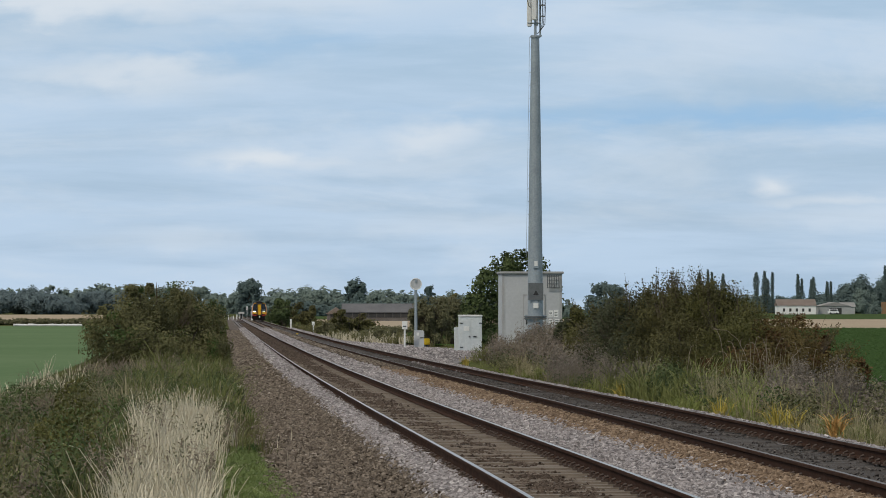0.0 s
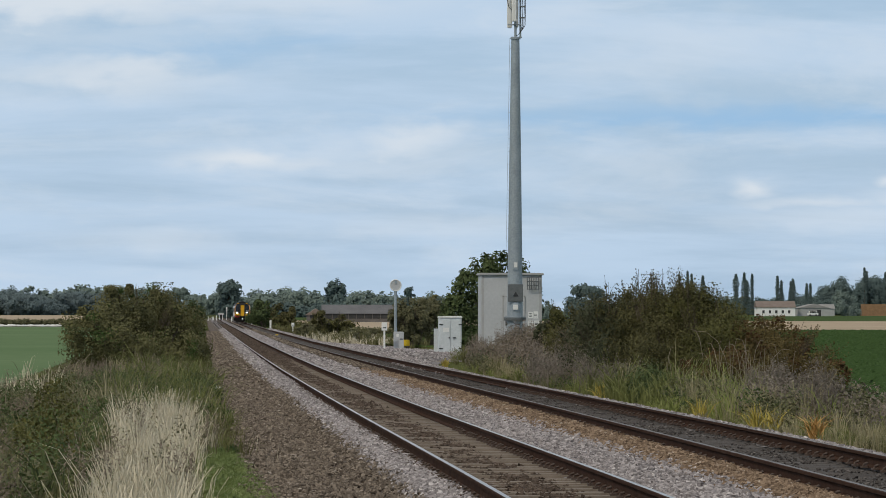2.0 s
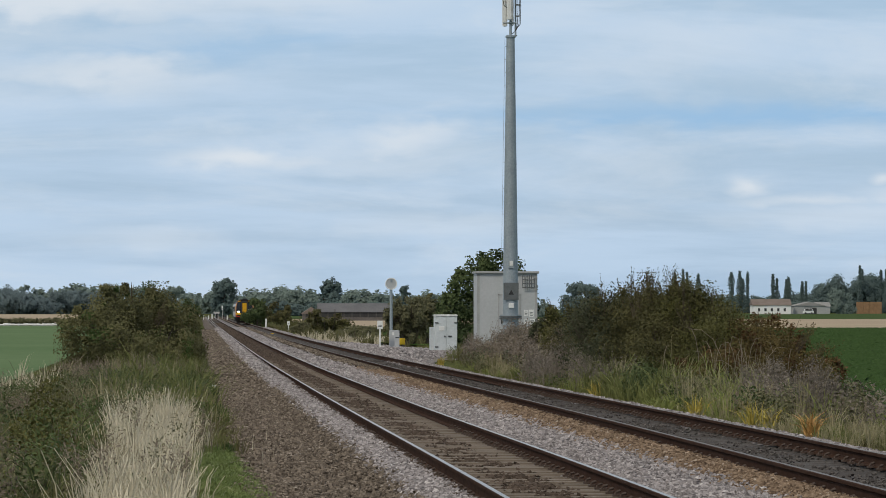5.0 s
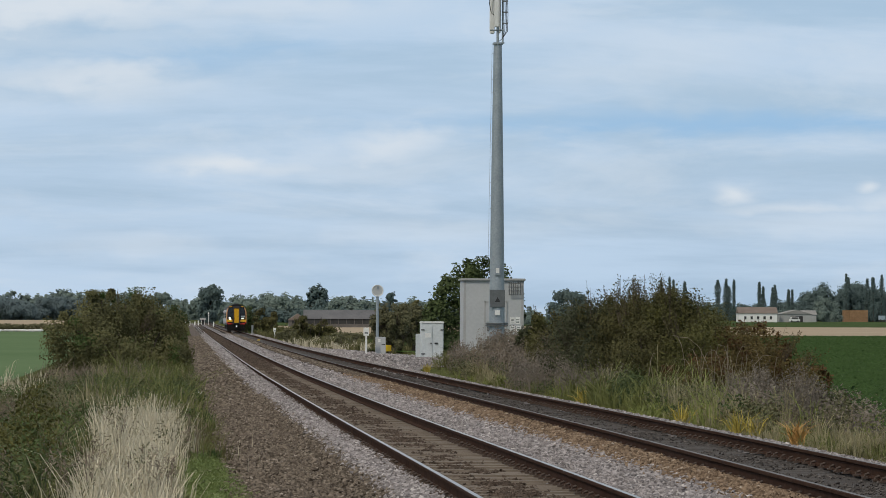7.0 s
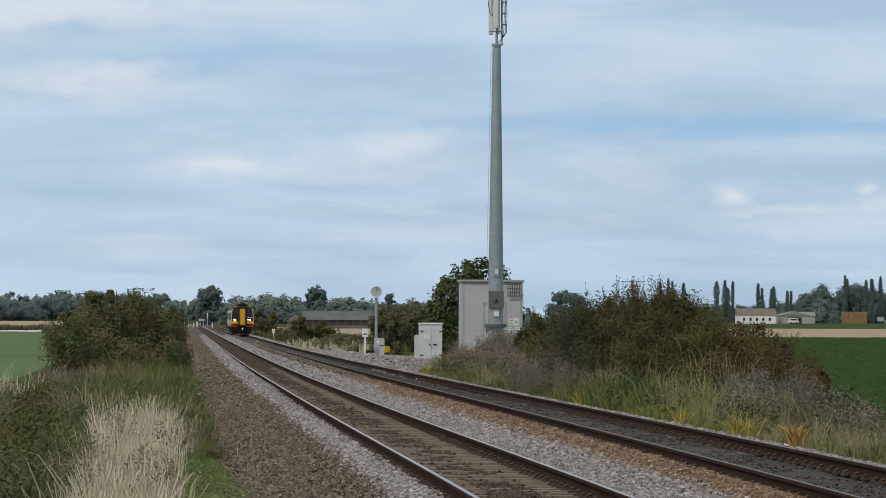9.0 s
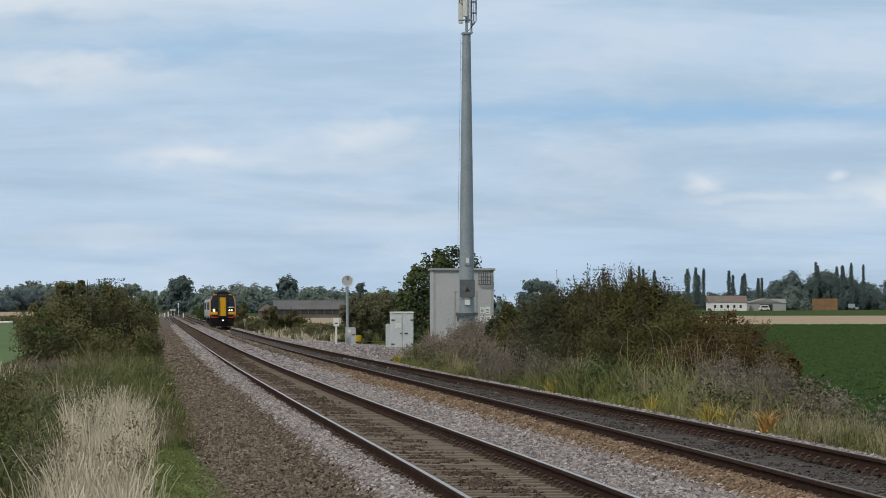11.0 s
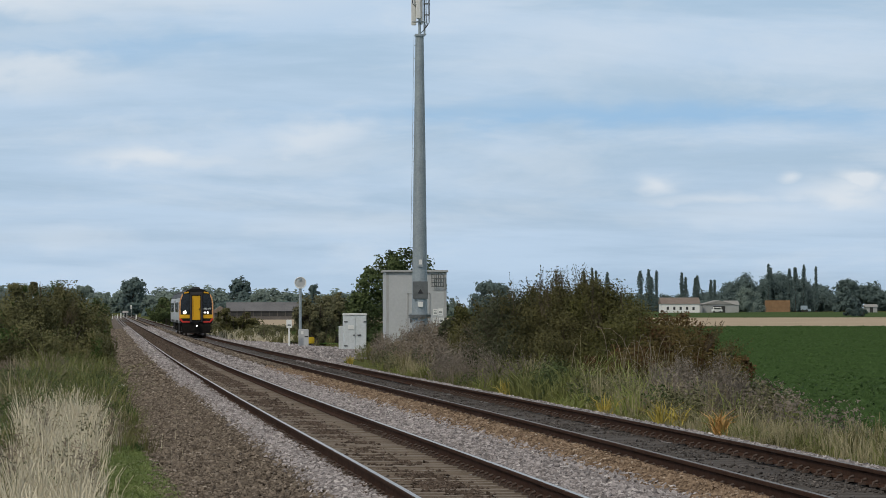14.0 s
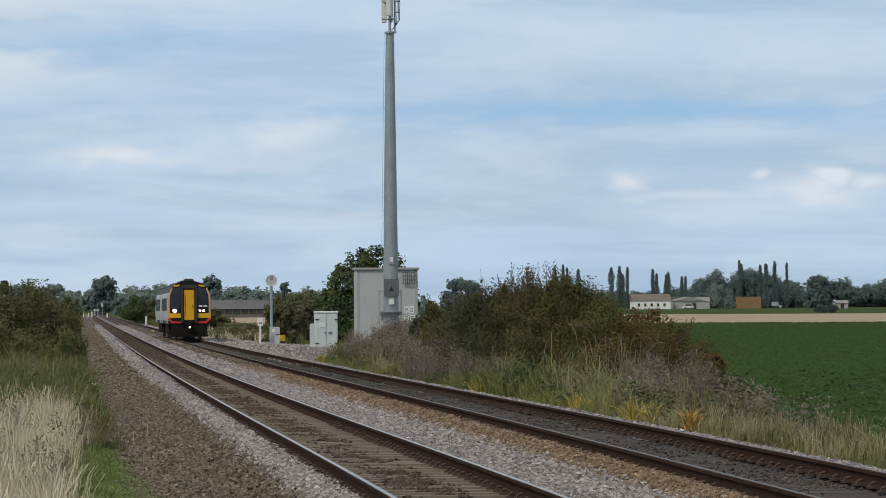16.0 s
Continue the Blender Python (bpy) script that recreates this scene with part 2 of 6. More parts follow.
def ground_z(x, y):
    """Height of the bare ground: fields, banks, paths and the ballast's top."""
    x, y = np.asarray(x, float), np.asarray(y, float)
    field = FIELD + 0.5 * smoothstep(1150, 1600, y)
    r1, r2 = along("z1", y), along("z2", y)
    s = x - np.where(x > 5, along("x2", y) - 6.75, 0)
    s = np.where(s > 9.6, 9.6 + (s - 9.6) * 4.2 / (4.2 + verge_shift(y)), s)
    px = [-9, -6.5, -4.5, -1.5, 0.2, 0.75, 1.85, 2.35, 2.66, 2.80, 4.30, 4.44, 5.3, 5.86, 6.00, 7.50, 7.64, 8.2, 8.75, 10, 11.6, 12.7, 13.8]
    wl = [0, 0.25] + [1] * 19 + [0.6, 0]
    dz = [0, -0.5, -0.25, -0.2, -0.36, -0.42, -0.4, -0.17, -0.15, -0.2, -0.2, -0.15, -0.19, -0.15, -0.2, -0.2, -0.14, -0.15, -0.36, -0.38, -0.34, -0.5, 0]
    mixr = smoothstep(4.6, 5.9, s)
    rail = r1 * (1 - mixr) + r2 * mixr
    w = np.interp(s, px, wl) * (1 - smoothstep(1200, 2400, y))
    mound = 0.75 * np.exp(-((x - 12.6) / 1.9) ** 2 - ((y - 152) / 24) ** 2)
    made_up = np.interp(y, [140, 180, 195, 230, 330], [0, 0.45, 0.47, 0.31, 0]) * smoothstep(8.5, 9.8, x) * (1 - smoothstep(13.5, 15.5, x))
    return field * (1 - w) + (rail + np.interp(s, px, dz)) * w + np.maximum(mound, made_up)


def sheet(name, xs, ys, material, lift=0.0, kind="structure", label=""):
    xs, ys = np.asarray(xs, float), np.asarray(ys, float)
    X, Y = np.meshgrid(xs, ys)
    Z = ground_z(X, Y) + lift
    if name == "ground":        # dips under the ballast and the fields laid on it
        Z = Z - 0.3 * ((X > 1.1) & (X < 8.2) & (Y < 1200)) - 0.3 * smoothstep(17, 20, X) * (Y < 1000) * (Y > 40) - 0.3 * smoothstep(7.5, 14, -X) * (Y < 1100) * (Y > 40)
    v = np.stack([X, Y, Z], -1).reshape(-1, 3)
    i = np.arange(len(ys) - 1)[:, None] * len(xs) + np.arange(len(xs) - 1)[None]
    f = np.stack([i, i + 1, i + 1 + len(xs), i + len(xs)], -1).reshape(-1, 4)
    return tagged(raw(name, v, f, material, kind=kind, smooth=True), label)


Y_GROUND = np.concatenate([np.arange(-300, -60, 40.0), np.arange(-60, 320, 8.0), np.geomspace(320, 4500, 40)])
X_GROUND = np.concatenate([-np.geomspace(3000, 14, 26), np.arange(-12, 24.1, 0.5), np.geomspace(26, 3000, 26)])
sheet("ground", X_GROUND, Y_GROUND, M_GRASSY, label="rough grassy railway land reaching flat to the horizon")


def strip(name, x0, x1, nx, y0, y1, material, lift, label, follow=None):
    """A strip of ground cover that follows a track's line."""
    ys = np.concatenate([np.arange(y0, min(y1, 300), 4.0), np.geomspace(max(300, y0), y1, 16)]) if y1 > 300 else np.arange(y0, y1 + 1, 4.0)
    t = np.linspace(0, 1, nx)
    off = along(follow, ys) - along(follow, 40) if follow else np.zeros(len(ys))
    X = x0 + (x1 - x0) * t[None] + off[:, None] + 0 * ys[:, None]
    Y = ys[:, None] + 0 * X
    wob = 0.09 * np.sin(Y * 0.9 + X * 3) + 0.07 * np.sin(Y * 2.3 + 1)
    X = X + wob * ((t == 0) | (t == 1))[None]
    v = np.stack([X, Y, ground_z(X, Y) + lift], -1).reshape(-1, 3)
    i = np.arange(len(ys) - 1)[:, None] * nx + np.arange(nx - 1)[None]
    f = np.stack([i, i + 1, i + 1 + nx, i + nx], -1).reshape(-1, 4)
    return tagged(raw(name, v, f, material, kind="structure", smooth=True), label)


strip("pavement_cess", 0.55, 2.42, 10, -20, 1300, M_CESS, 0.005, "trodden brown stone path beside the railway")
strip("ballast_shoulder", 2.24, 2.84, 12, -20, 1300, M_BALLAST, 0.010, "pale grey ballast shoulder", "x1")
strip("ballast_bed_near", 2.80, 4.30, 10, -20, 1300, M_BROWNBALLAST, 0.006, "dark brown fouled ballast between the rails", "x1")
strip("ballast_sixfoot_grey", 4.26, 5.54, 16, -20, 1300, M_BALLAST, 0.012, "pale grey ballast between the two tracks", "x1")
strip("ballast_sixfoot_rusty", 5.46, 6.02, 8, -20, 1300, M_RUSTBALLAST, 0.016, "rust-stained brown ballast", "x2")
strip("ballast_bed_far", 5.98, 7.52, 10, -20, 1300, M_DARKBALLAST, 0.006, "dark oily ballast between the rails", "x2")
strip("ballast_far_shoulder", 7.48, 8.9, 16, -20, 1300, M_BALLAST, 0.010, "pale grey ballast shoulder by the weeds", "x2")


def field(name, x0, x1, y0, y1, material, lift, label):
    xs = x0 + (x1 - x0) * (np.linspace(0, 1, 40) ** 3 if x0 > 0 else 1 - np.linspace(1, 0, 40) ** 3)
    ys = np.concatenate([np.linspace(y0, y0 + 0.3 * (y1 - y0), 24), np.linspace(y0 + 0.32 * (y1 - y0), y1, 22)])
    return sheet(name, xs, ys, material, lift, label=label)


field("ground_pasture", -900, -7.0, 30, 640, M_GRASSFIELD, 0.02, "smooth green grass field")
field("ground_beet", 11.8, 500, 25, 525, M_BEETFIELD, 0.18, "dark green sugar beet field")
field("ground_stubble", 17, 900, 527, 1010, M_STUBBLE, 0.02, "pale tan harvested stubble field")
field("ground_far_green", 17, 900, 1012, 1560, M_FARGREEN, 0.02, "green field before the farm")
field("ground_stubble_far", -900, -20, 760, 1470, M_STUBBLE, 0.02, "pale brown harvested field")
strip("ground_gravel", 8.6, 11.6, 10, 166, 340, M_BALLAST, 0.012, "bare gravel round the lineside boxes", "x2")


# ---------------------------------------------------------------- the two tracks


def rail_mesh(name, side, x, z, top, y0, y1, parent):
    """A flat-bottomed rail as a swept section; its head is worn bright."""
    sec = [(-0.07, -0.159), (0.07, -0.159), (0.07, -0.148), (0.012, -0.125), (0.010, -0.05), (0.035, -0.036), (0.035, -0.008), (0.026, 0.0), (-0.026, 0.0), (-0.035, -0.008), (-0.035, -0.036), (-0.010, -0.05), (-0.012, -0.125), (-0.07, -0.148)]
    n = len(sec)
    ys = np.concatenate([np.arange(y0, 300, 5.0), np.geomspace(300, y1, 24)])
    v = np.array([[along(x, y) + side * 0.7525 + a, y, along(z, y) + b] for y in ys for a, b in sec])
    f = np.array([[k * n + i, k * n + (i + 1) % n, (k + 1) * n + (i + 1) % n, (k + 1) * n + i] for k in range(len(ys) - 1) for i in range(n)])
    ob = raw(name, v, f, M_RUST, parent)
    ob.data.materials.append(top)
    idx = np.array([1 if i == 7 else 0 for k in range(len(ys) - 1) for i in range(n)], np.int32)
    ob.data.polygons.foreach_set("material_index", idx)
    return ob


def sleeper_data(material, nm):
    bm = BM()
    box(bm, -1.25, 1.25, -0.13, 0.13, -0.2, 0.0)
    for v in bm.verts:
        if v.co.z > -0.1:
            v.co.y *= 0.8
            v.co.x *= 0.985
            if abs(v.co.x) < 0.3:
                v.co.z -= 0.02
    bmesh.ops.recalc_face_normals(bm, faces=bm.faces)
    me = bpy.data.meshes.new(nm)
    bm.to_mesh(me)
    bm.free()
    me.materials.append(material)
    return me


def clip_data():
    bm = BM()
    pts = [Vector((0.0, -0.05, 0.0)), Vector((0.0, -0.05, 0.05)), Vector((-0.05, -0.02, 0.075)), Vector((-0.05, 0.03, 0.06)), Vector((0.01, 0.05, 0.055)), Vector((0.03, 0.05, 0.01))]
    for p, q in zip(pts, pts[1:]):
        tube(bm, p * 0.66, q * 0.66, 0.012, sides=5)
    box(bm, -0.035, 0.04, -0.05, 0.05, -0.01, 0.012)
    me = bpy.data.meshes.new("rail_clip")
    bm.to_mesh(me)
    bm.free()
    me.materials.append(M_CLIP)
    return me


PITCH = 0.65


def build_track(label, x, z, top, sleeper_mat, sink, clips):
    tr = tagged(empty("railway_track", Matrix()), label, "railway track", "parallel tracks", "structure")
    for side in (-1, 1):
        rail_mesh("rail", side, x, z, top, -20, 1300, tr)
    me, cl = sleeper_data(sleeper_mat, "sleeper"), clip_data()
    y, n = 32.0, 0
    rest = []
    while y < 330:
        j = rng.normal(0, 0.012)
        zz = along(z, y) - 0.165 - sink + rng.normal(0, 0.006)
        if n < 290:
            s = new("sleeper", me)
            s.parent = tr
            s.location = (along(x, y) + rng.normal(0, 0.01), y + j, zz)
            s.rotation_euler = (rng.normal(0, 0.01), 0, rng.normal(0, 0.006))
            if n < clips:
                for side in (-1, 1):
                    for inner in (-1, 1):
                        c = new("rail_clip", cl)
                        c.parent = s
                        c.location = (side * 0.7525 + inner * 0.10, 0, 0.012 + sink)
                        c.rotation_euler = (0, 0, 0 if inner > 0 else math.pi)
        else:
            rest.append(y)
        y += PITCH
        n += 1
    co = np.array([v.co[:] for v in me.vertices])
    fa = np.array([list(p.vertices) for p in me.polygons])
    ys = np.array(list(np.arange(-18, 31.6, PITCH)) + rest + list(np.arange(rest[-1] + PITCH, 900, PITCH)))
    v = (co[None] + np.stack([along(x, ys), ys, along(z, ys) - 0.165 - sink], -1)[:, None]).reshape(-1, 3)
    f = (fa[None] + (np.arange(len(ys)) * len(co))[:, None, None]).reshape(-1, fa.shape[1])
    raw("far_sleepers", v, f, M_SLEEPERDARK, tr, "stuff")
    return tr


# ---------------------------------------------------------------- plants
def leaf_mat(name, c1, c2, c3=None, rough=0.7, island=0.28):
    m = mat(name, c1, c2, 2.2, rough, island=island, c3=c3, spec=0.2, fine=0.5)
    return m


L_HAWTHORN = leaf_mat("hawthorn_leaf", (0.024, 0.026, 0.010), (0.118, 0.108, 0.040), (0.21, 0.155, 0.075))
L_HEDGE = leaf_mat("hedge_leaf", (0.036, 0.040, 0.016), (0.150, 0.142, 0.060), (0.24, 0.195, 0.10))
L_BRAMBLE = leaf_mat("bramble_leaf", (0.022, 0.025, 0.008), (0.110, 0.106, 0.030), (0.19, 0.16, 0.054))
L_FRESH = leaf_mat("fresh_leaf", (0.03, 0.055, 0.014), (0.08, 0.12, 0.035), (0.12, 0.15, 0.05))
L_DARK = leaf_mat("dark_leaf", (0.026, 0.041, 0.016), (0.084, 0.112, 0.041), (0.15, 0.17, 0.065))
L_RED = leaf_mat("reddish_leaf", (0.05, 0.03, 0.012), (0.11, 0.06, 0.025), (0.13, 0.08, 0.03))
L_SLOE = leaf_mat("blackthorn_leaf", (0.022, 0.027, 0.014), (0.078, 0.084, 0.044), (0.16, 0.15, 0.09))
L_AUTUMN = leaf_mat("turning_bramble_leaf", (0.040, 0.030, 0.011), (0.135, 0.100, 0.034), (0.20, 0.145, 0.05))
# Aerial haze is mixed into the far leaf colours: paler and bluer.
L_FAR = leaf_mat("hazed_leaf", (0.10, 0.14, 0.13), (0.17, 0.215, 0.185), (0.22, 0.255, 0.20), island=0.10)
L_FARDARK = leaf_mat("hazed_dark_leaf", (0.060, 0.090, 0.090), (0.100, 0.140, 0.132), (0.13, 0.172, 0.146), island=0.10)
L_HAZEWOOD = leaf_mat("hazed_wood_leaf", (0.085, 0.118, 0.128), (0.122, 0.160, 0.165), (0.15, 0.19, 0.18), island=0.08)
L_BARK = mat("bark", (0.05, 0.04, 0.03), (0.12, 0.095, 0.07), 3, 0.95, 0.4, 20)
L_BEET = leaf_mat("beet_leaf", (0.024, 0.052, 0.012), (0.041, 0.082, 0.019), (0.066, 0.118, 0.032))
# Muted scrub tone; on bushes past 240 m it stands for haze.
L_SCRUB = leaf_mat("muted_scrub_leaf", (0.060, 0.063, 0.034), (0.155, 0.146, 0.076), (0.24, 0.21, 0.12), island=0.4)
G_GREEN = leaf_mat("green_grass", (0.060, 0.074, 0.022), (0.20, 0.21, 0.072), (0.36, 0.34, 0.16))
G_OLIVE = leaf_mat("olive_grass", (0.058, 0.058, 0.023), (0.17, 0.158, 0.070), (0.36, 0.315, 0.18))
G_STRAW = leaf_mat("straw_grass", (0.33, 0.29, 0.20), (0.72, 0.65, 0.50), (0.86, 0.80, 0.66))
G_PINKISH = leaf_mat("seeding_grass", (0.105, 0.080, 0.060), (0.26, 0.212, 0.162), (0.42, 0.36, 0.285))
G_TAN = leaf_mat("tan_grass", (0.15, 0.13, 0.07), (0.36, 0.32, 0.195), (0.52, 0.47, 0.33))
G_YELLOW = leaf_mat("yellow_blade", (0.30, 0.24, 0.05), (0.56, 0.45, 0.11), (0.62, 0.55, 0.25))
G_LIME = leaf_mat("lime_grass", (0.11, 0.14, 0.035), (0.27, 0.295, 0.095), (0.42, 0.42, 0.2))
G_MOSS = leaf_mat("moss_green", (0.10, 0.145, 0.042), (0.22, 0.265, 0.095))
G_MAUVE = leaf_mat("mauve_seed_heads", (0.096, 0.080, 0.066), (0.23, 0.196, 0.163), (0.37, 0.325, 0.275))
G_DRY = leaf_mat("dry_orange_blade", (0.33, 0.17, 0.05), (0.55, 0.34, 0.13), (0.6, 0.48, 0.28))


def leaves(p, size, flat=0.0, aspect=1.6, face=None, toss=0.45):
    """Small folded leaves at the points p, each two triangles on three or four corners."""
    n = len(p)
    d = rng.normal(size=(n, 3))
    if face is not None:
        d = d * toss + np.asarray(face)
    d /= np.linalg.norm(d, axis=1)[:, None]
    u = rng.normal(size=(n, 3))
    u[:, 2] *= 1 - flat
    u -= d * (u * d).sum(1)[:, None]
    u /= np.linalg.norm(u, axis=1)[:, None]
    w = np.cross(d, u)
    s = (size * rng.uniform(0.6, 1.4, n))[:, None]
    a, b = u * s * aspect / 2, w * s / 2
    v = np.stack([p - a, p - b * 0.9 + d * s * 0.15, p + a, p + b * 0.9 + d * s * 0.15], 1).reshape(-1, 3)
    f = np.arange(n * 4).reshape(n, 4)
    return v, f


def blob_points(n, blobs, shell=0.55, per=80, loose=0.11, turned=False):
    """Points in the outer part of several lumps (cx, cy, cz, rx, ry, rz), in uneven clusters; with the way each leaf faces if asked."""
    blobs = np.asarray(blobs, float)
    wgt = (blobs[:, 3] * blobs[:, 4] + blobs[:, 3] * blobs[:, 5] + blobs[:, 4] * blobs[:, 5])
    k = max(8, n // per)
    b = blobs[rng.choice(len(blobs), k, p=wgt / wgt.sum())]
    d = rng.normal(size=(k, 3))
    d /= np.linalg.norm(d, axis=1)[:, None]
    rad = rng.uniform(shell, 1.06, k) ** 0.7
    c = b[:, :3] + d * b[:, 3:] * rad[:, None]
    which = rng.integers(0, k, n)
    spread = b[which, 3:].mean(1)[:, None] * loose
    off = np.clip(rng.normal(size=(n, 3)), -1.7, 1.7)
    p = c[which] + off * spread
    if not turned:
        return p
    return p, off * 0.5 + d[which] * 0.7 + np.array([0, 0, 0.4])


def blades(base, height, width, lean=0.3, curl=0.35, away=None):
    """Grass blades: a tapered strip of a quad and a tip."""
    n = len(base)
    a = rng.uniform(0, 2 * np.pi, n)
    side = np.stack([np.cos(a), np.sin(a), 0 * a], -1)
    b = rng.uniform(0, 2 * np.pi, n)
    out = np.stack([np.cos(b), np.sin(b), 0 * b], -1) if away is None else away
    out = out * (rng.uniform(0, lean, n))[:, None]
    h = height[:, None] if np.ndim(height) else np.full((n, 1), height)
    up = np.array([0, 0, 1.0])
    w = side * width * rng.uniform(0.6, 1.3, n)[:, None] / 2
    mid = base + (out * 0.45 + up * 0.55) * h
    tip = base + (out * (1 + curl) + up * (1 - 0.25 * np.linalg.norm(out, axis=1)[:, None])) * h
    v = np.stack([base - w, base + w, mid + w * 0.8, mid - w * 0.8, tip, tip + w * 0.15], 1).reshape(-1, 3)
    i = np.arange(n)[:, None] * 6
    f = np.concatenate([i + np.array([[0, 1, 2, 3]]), i + np.array([[3, 2, 5, 4]])])
    return v, f


def arching(base, away, height, width, reach, droop):
    """Grass blades that rise and bow over: three narrowing lengths each."""
    n = len(base)
    a = rng.uniform(0, 2 * np.pi, n)
    side = np.stack([np.cos(a), np.sin(a), 0 * a], -1) * (width * rng.uniform(0.6, 1.3, n) / 2)[:, None]
    h, r, d = height[:, None], (reach * height)[:, None], droop[:, None]
    rows = []
    for t, w in ((0.0, 0.9), (0.36, 1.0), (0.72, 0.7), (1.0, 0.12)):
        p = base + away * r * t ** 1.5 + np.array([0, 0, 1.0]) * h * (2.2 * t - (1.2 + d) * t * t)
        rows += [p - side * w, p + side * w]
    v = np.stack(rows, 1).reshape(-1, 3)
    i = np.arange(n)[:, None] * 8
    f = np.concatenate([i + np.array([[k, k + 1, k + 3, k + 2]]) for k in (0, 2, 4)])
    return v, f


def tufts(m, x0, x1, y0, y1, power, cond, per, radius, lo, hi, width, lean=0.8, grow=None, uneven=0.75):
    """Separate grass tufts whose blades arch outwards from their middle."""
    x = rng.uniform(x0, x1, m)
    y = y0 + (y1 - y0) * rng.uniform(0, 1, m) ** power
    k = cond(x, y)
    x, y = x[k], y[k]
    m = len(x)
    tall = lo + (hi - lo) * rng.uniform(0, 1, m) ** 1.4 * 1.15
    tall = tall * np.clip(0.85 + uneven * nz(x, y, 4.6, 5.0 * width * 100), 0.3, 1.5) * (1 if grow is None else grow(x, y))
    a = rng.uniform(0, 2 * np.pi, (m, per)) + rng.uniform(-0.6, 0.6, (m, 1))
    bow = rng.uniform(0, 2 * np.pi, m)
    away = np.stack([np.cos(a) + 0.4 * np.cos(bow)[:, None], np.sin(a), 0 * a], -1)
    r = radius * np.abs(rng.normal(0, 0.6, (m, per, 1))) * (0.6 + tall[:, None, None])
    base = np.stack([x, y, ground_z(x, y)], -1)[:, None] + away * r
    h = (tall[:, None] * rng.uniform(0.4, 1.05, (m, per))).ravel()
    n = m * per
    return arching(base.reshape(-1, 3), away.reshape(-1, 3), h, width, rng.uniform(0.1, lean, n), rng.uniform(-0.1, 0.3 + 0.35 * lean, n))


def plumes(base, height, width):
    """Seed heads on stems: a thin stalk with a spindle of small flakes near its top."""
    v1, f1 = blades(base, height, width * 0.5, 0.16, 0.1)
    tips = v1.reshape(-1, 6, 3)[:, 4]
    mids = v1.reshape(-1, 6, 3)[:, 3]
    k = 8
    t = rng.uniform(0.25, 1.0, (len(base), k, 1))
    p = (mids[:, None] * (1 - t) + tips[:, None] * t + rng.normal(0, 0.018, (len(base), k, 3))).reshape(-1, 3)
    v2, f2 = leaves(p, width * 1.5, 0, 3.0)
    return np.concatenate([v1, v2]), np.concatenate([f1, f2 + len(v1)])


def scatter(n, x0, x1, y0, y1, power=1.0, cond=None):
    """Ground points over a stretch, denser towards its near end."""
    m = max(4, n // 22)                 # growth comes in tufts
    k = rng.integers(0, m, n)
    x = rng.uniform(x0, x1, m)[k] + rng.normal(0, 0.11, n)
    y = (y0 + (y1 - y0) * rng.uniform(0, 1, m) ** power)[k] + rng.normal(0, 0.16, n)
    if cond is not None:
        k = cond(x, y)
        x, y = x[k], y[k]
    return np.stack([x, y, ground_z(x, y)], -1)


def nz(x, y, s, o=0.0):
    """Cheap smooth noise for patchy growth, about -1 to 1."""
    return (np.sin(x * s * 1.3 + y * s * 0.21 + o) + np.sin(y * s * 0.33 - x * s * 0.7 + 2.1 * o) + np.sin((x * 0.6 + y * 0.17) * s * 2.3 + o * 3.3)) / 3 * 1.4


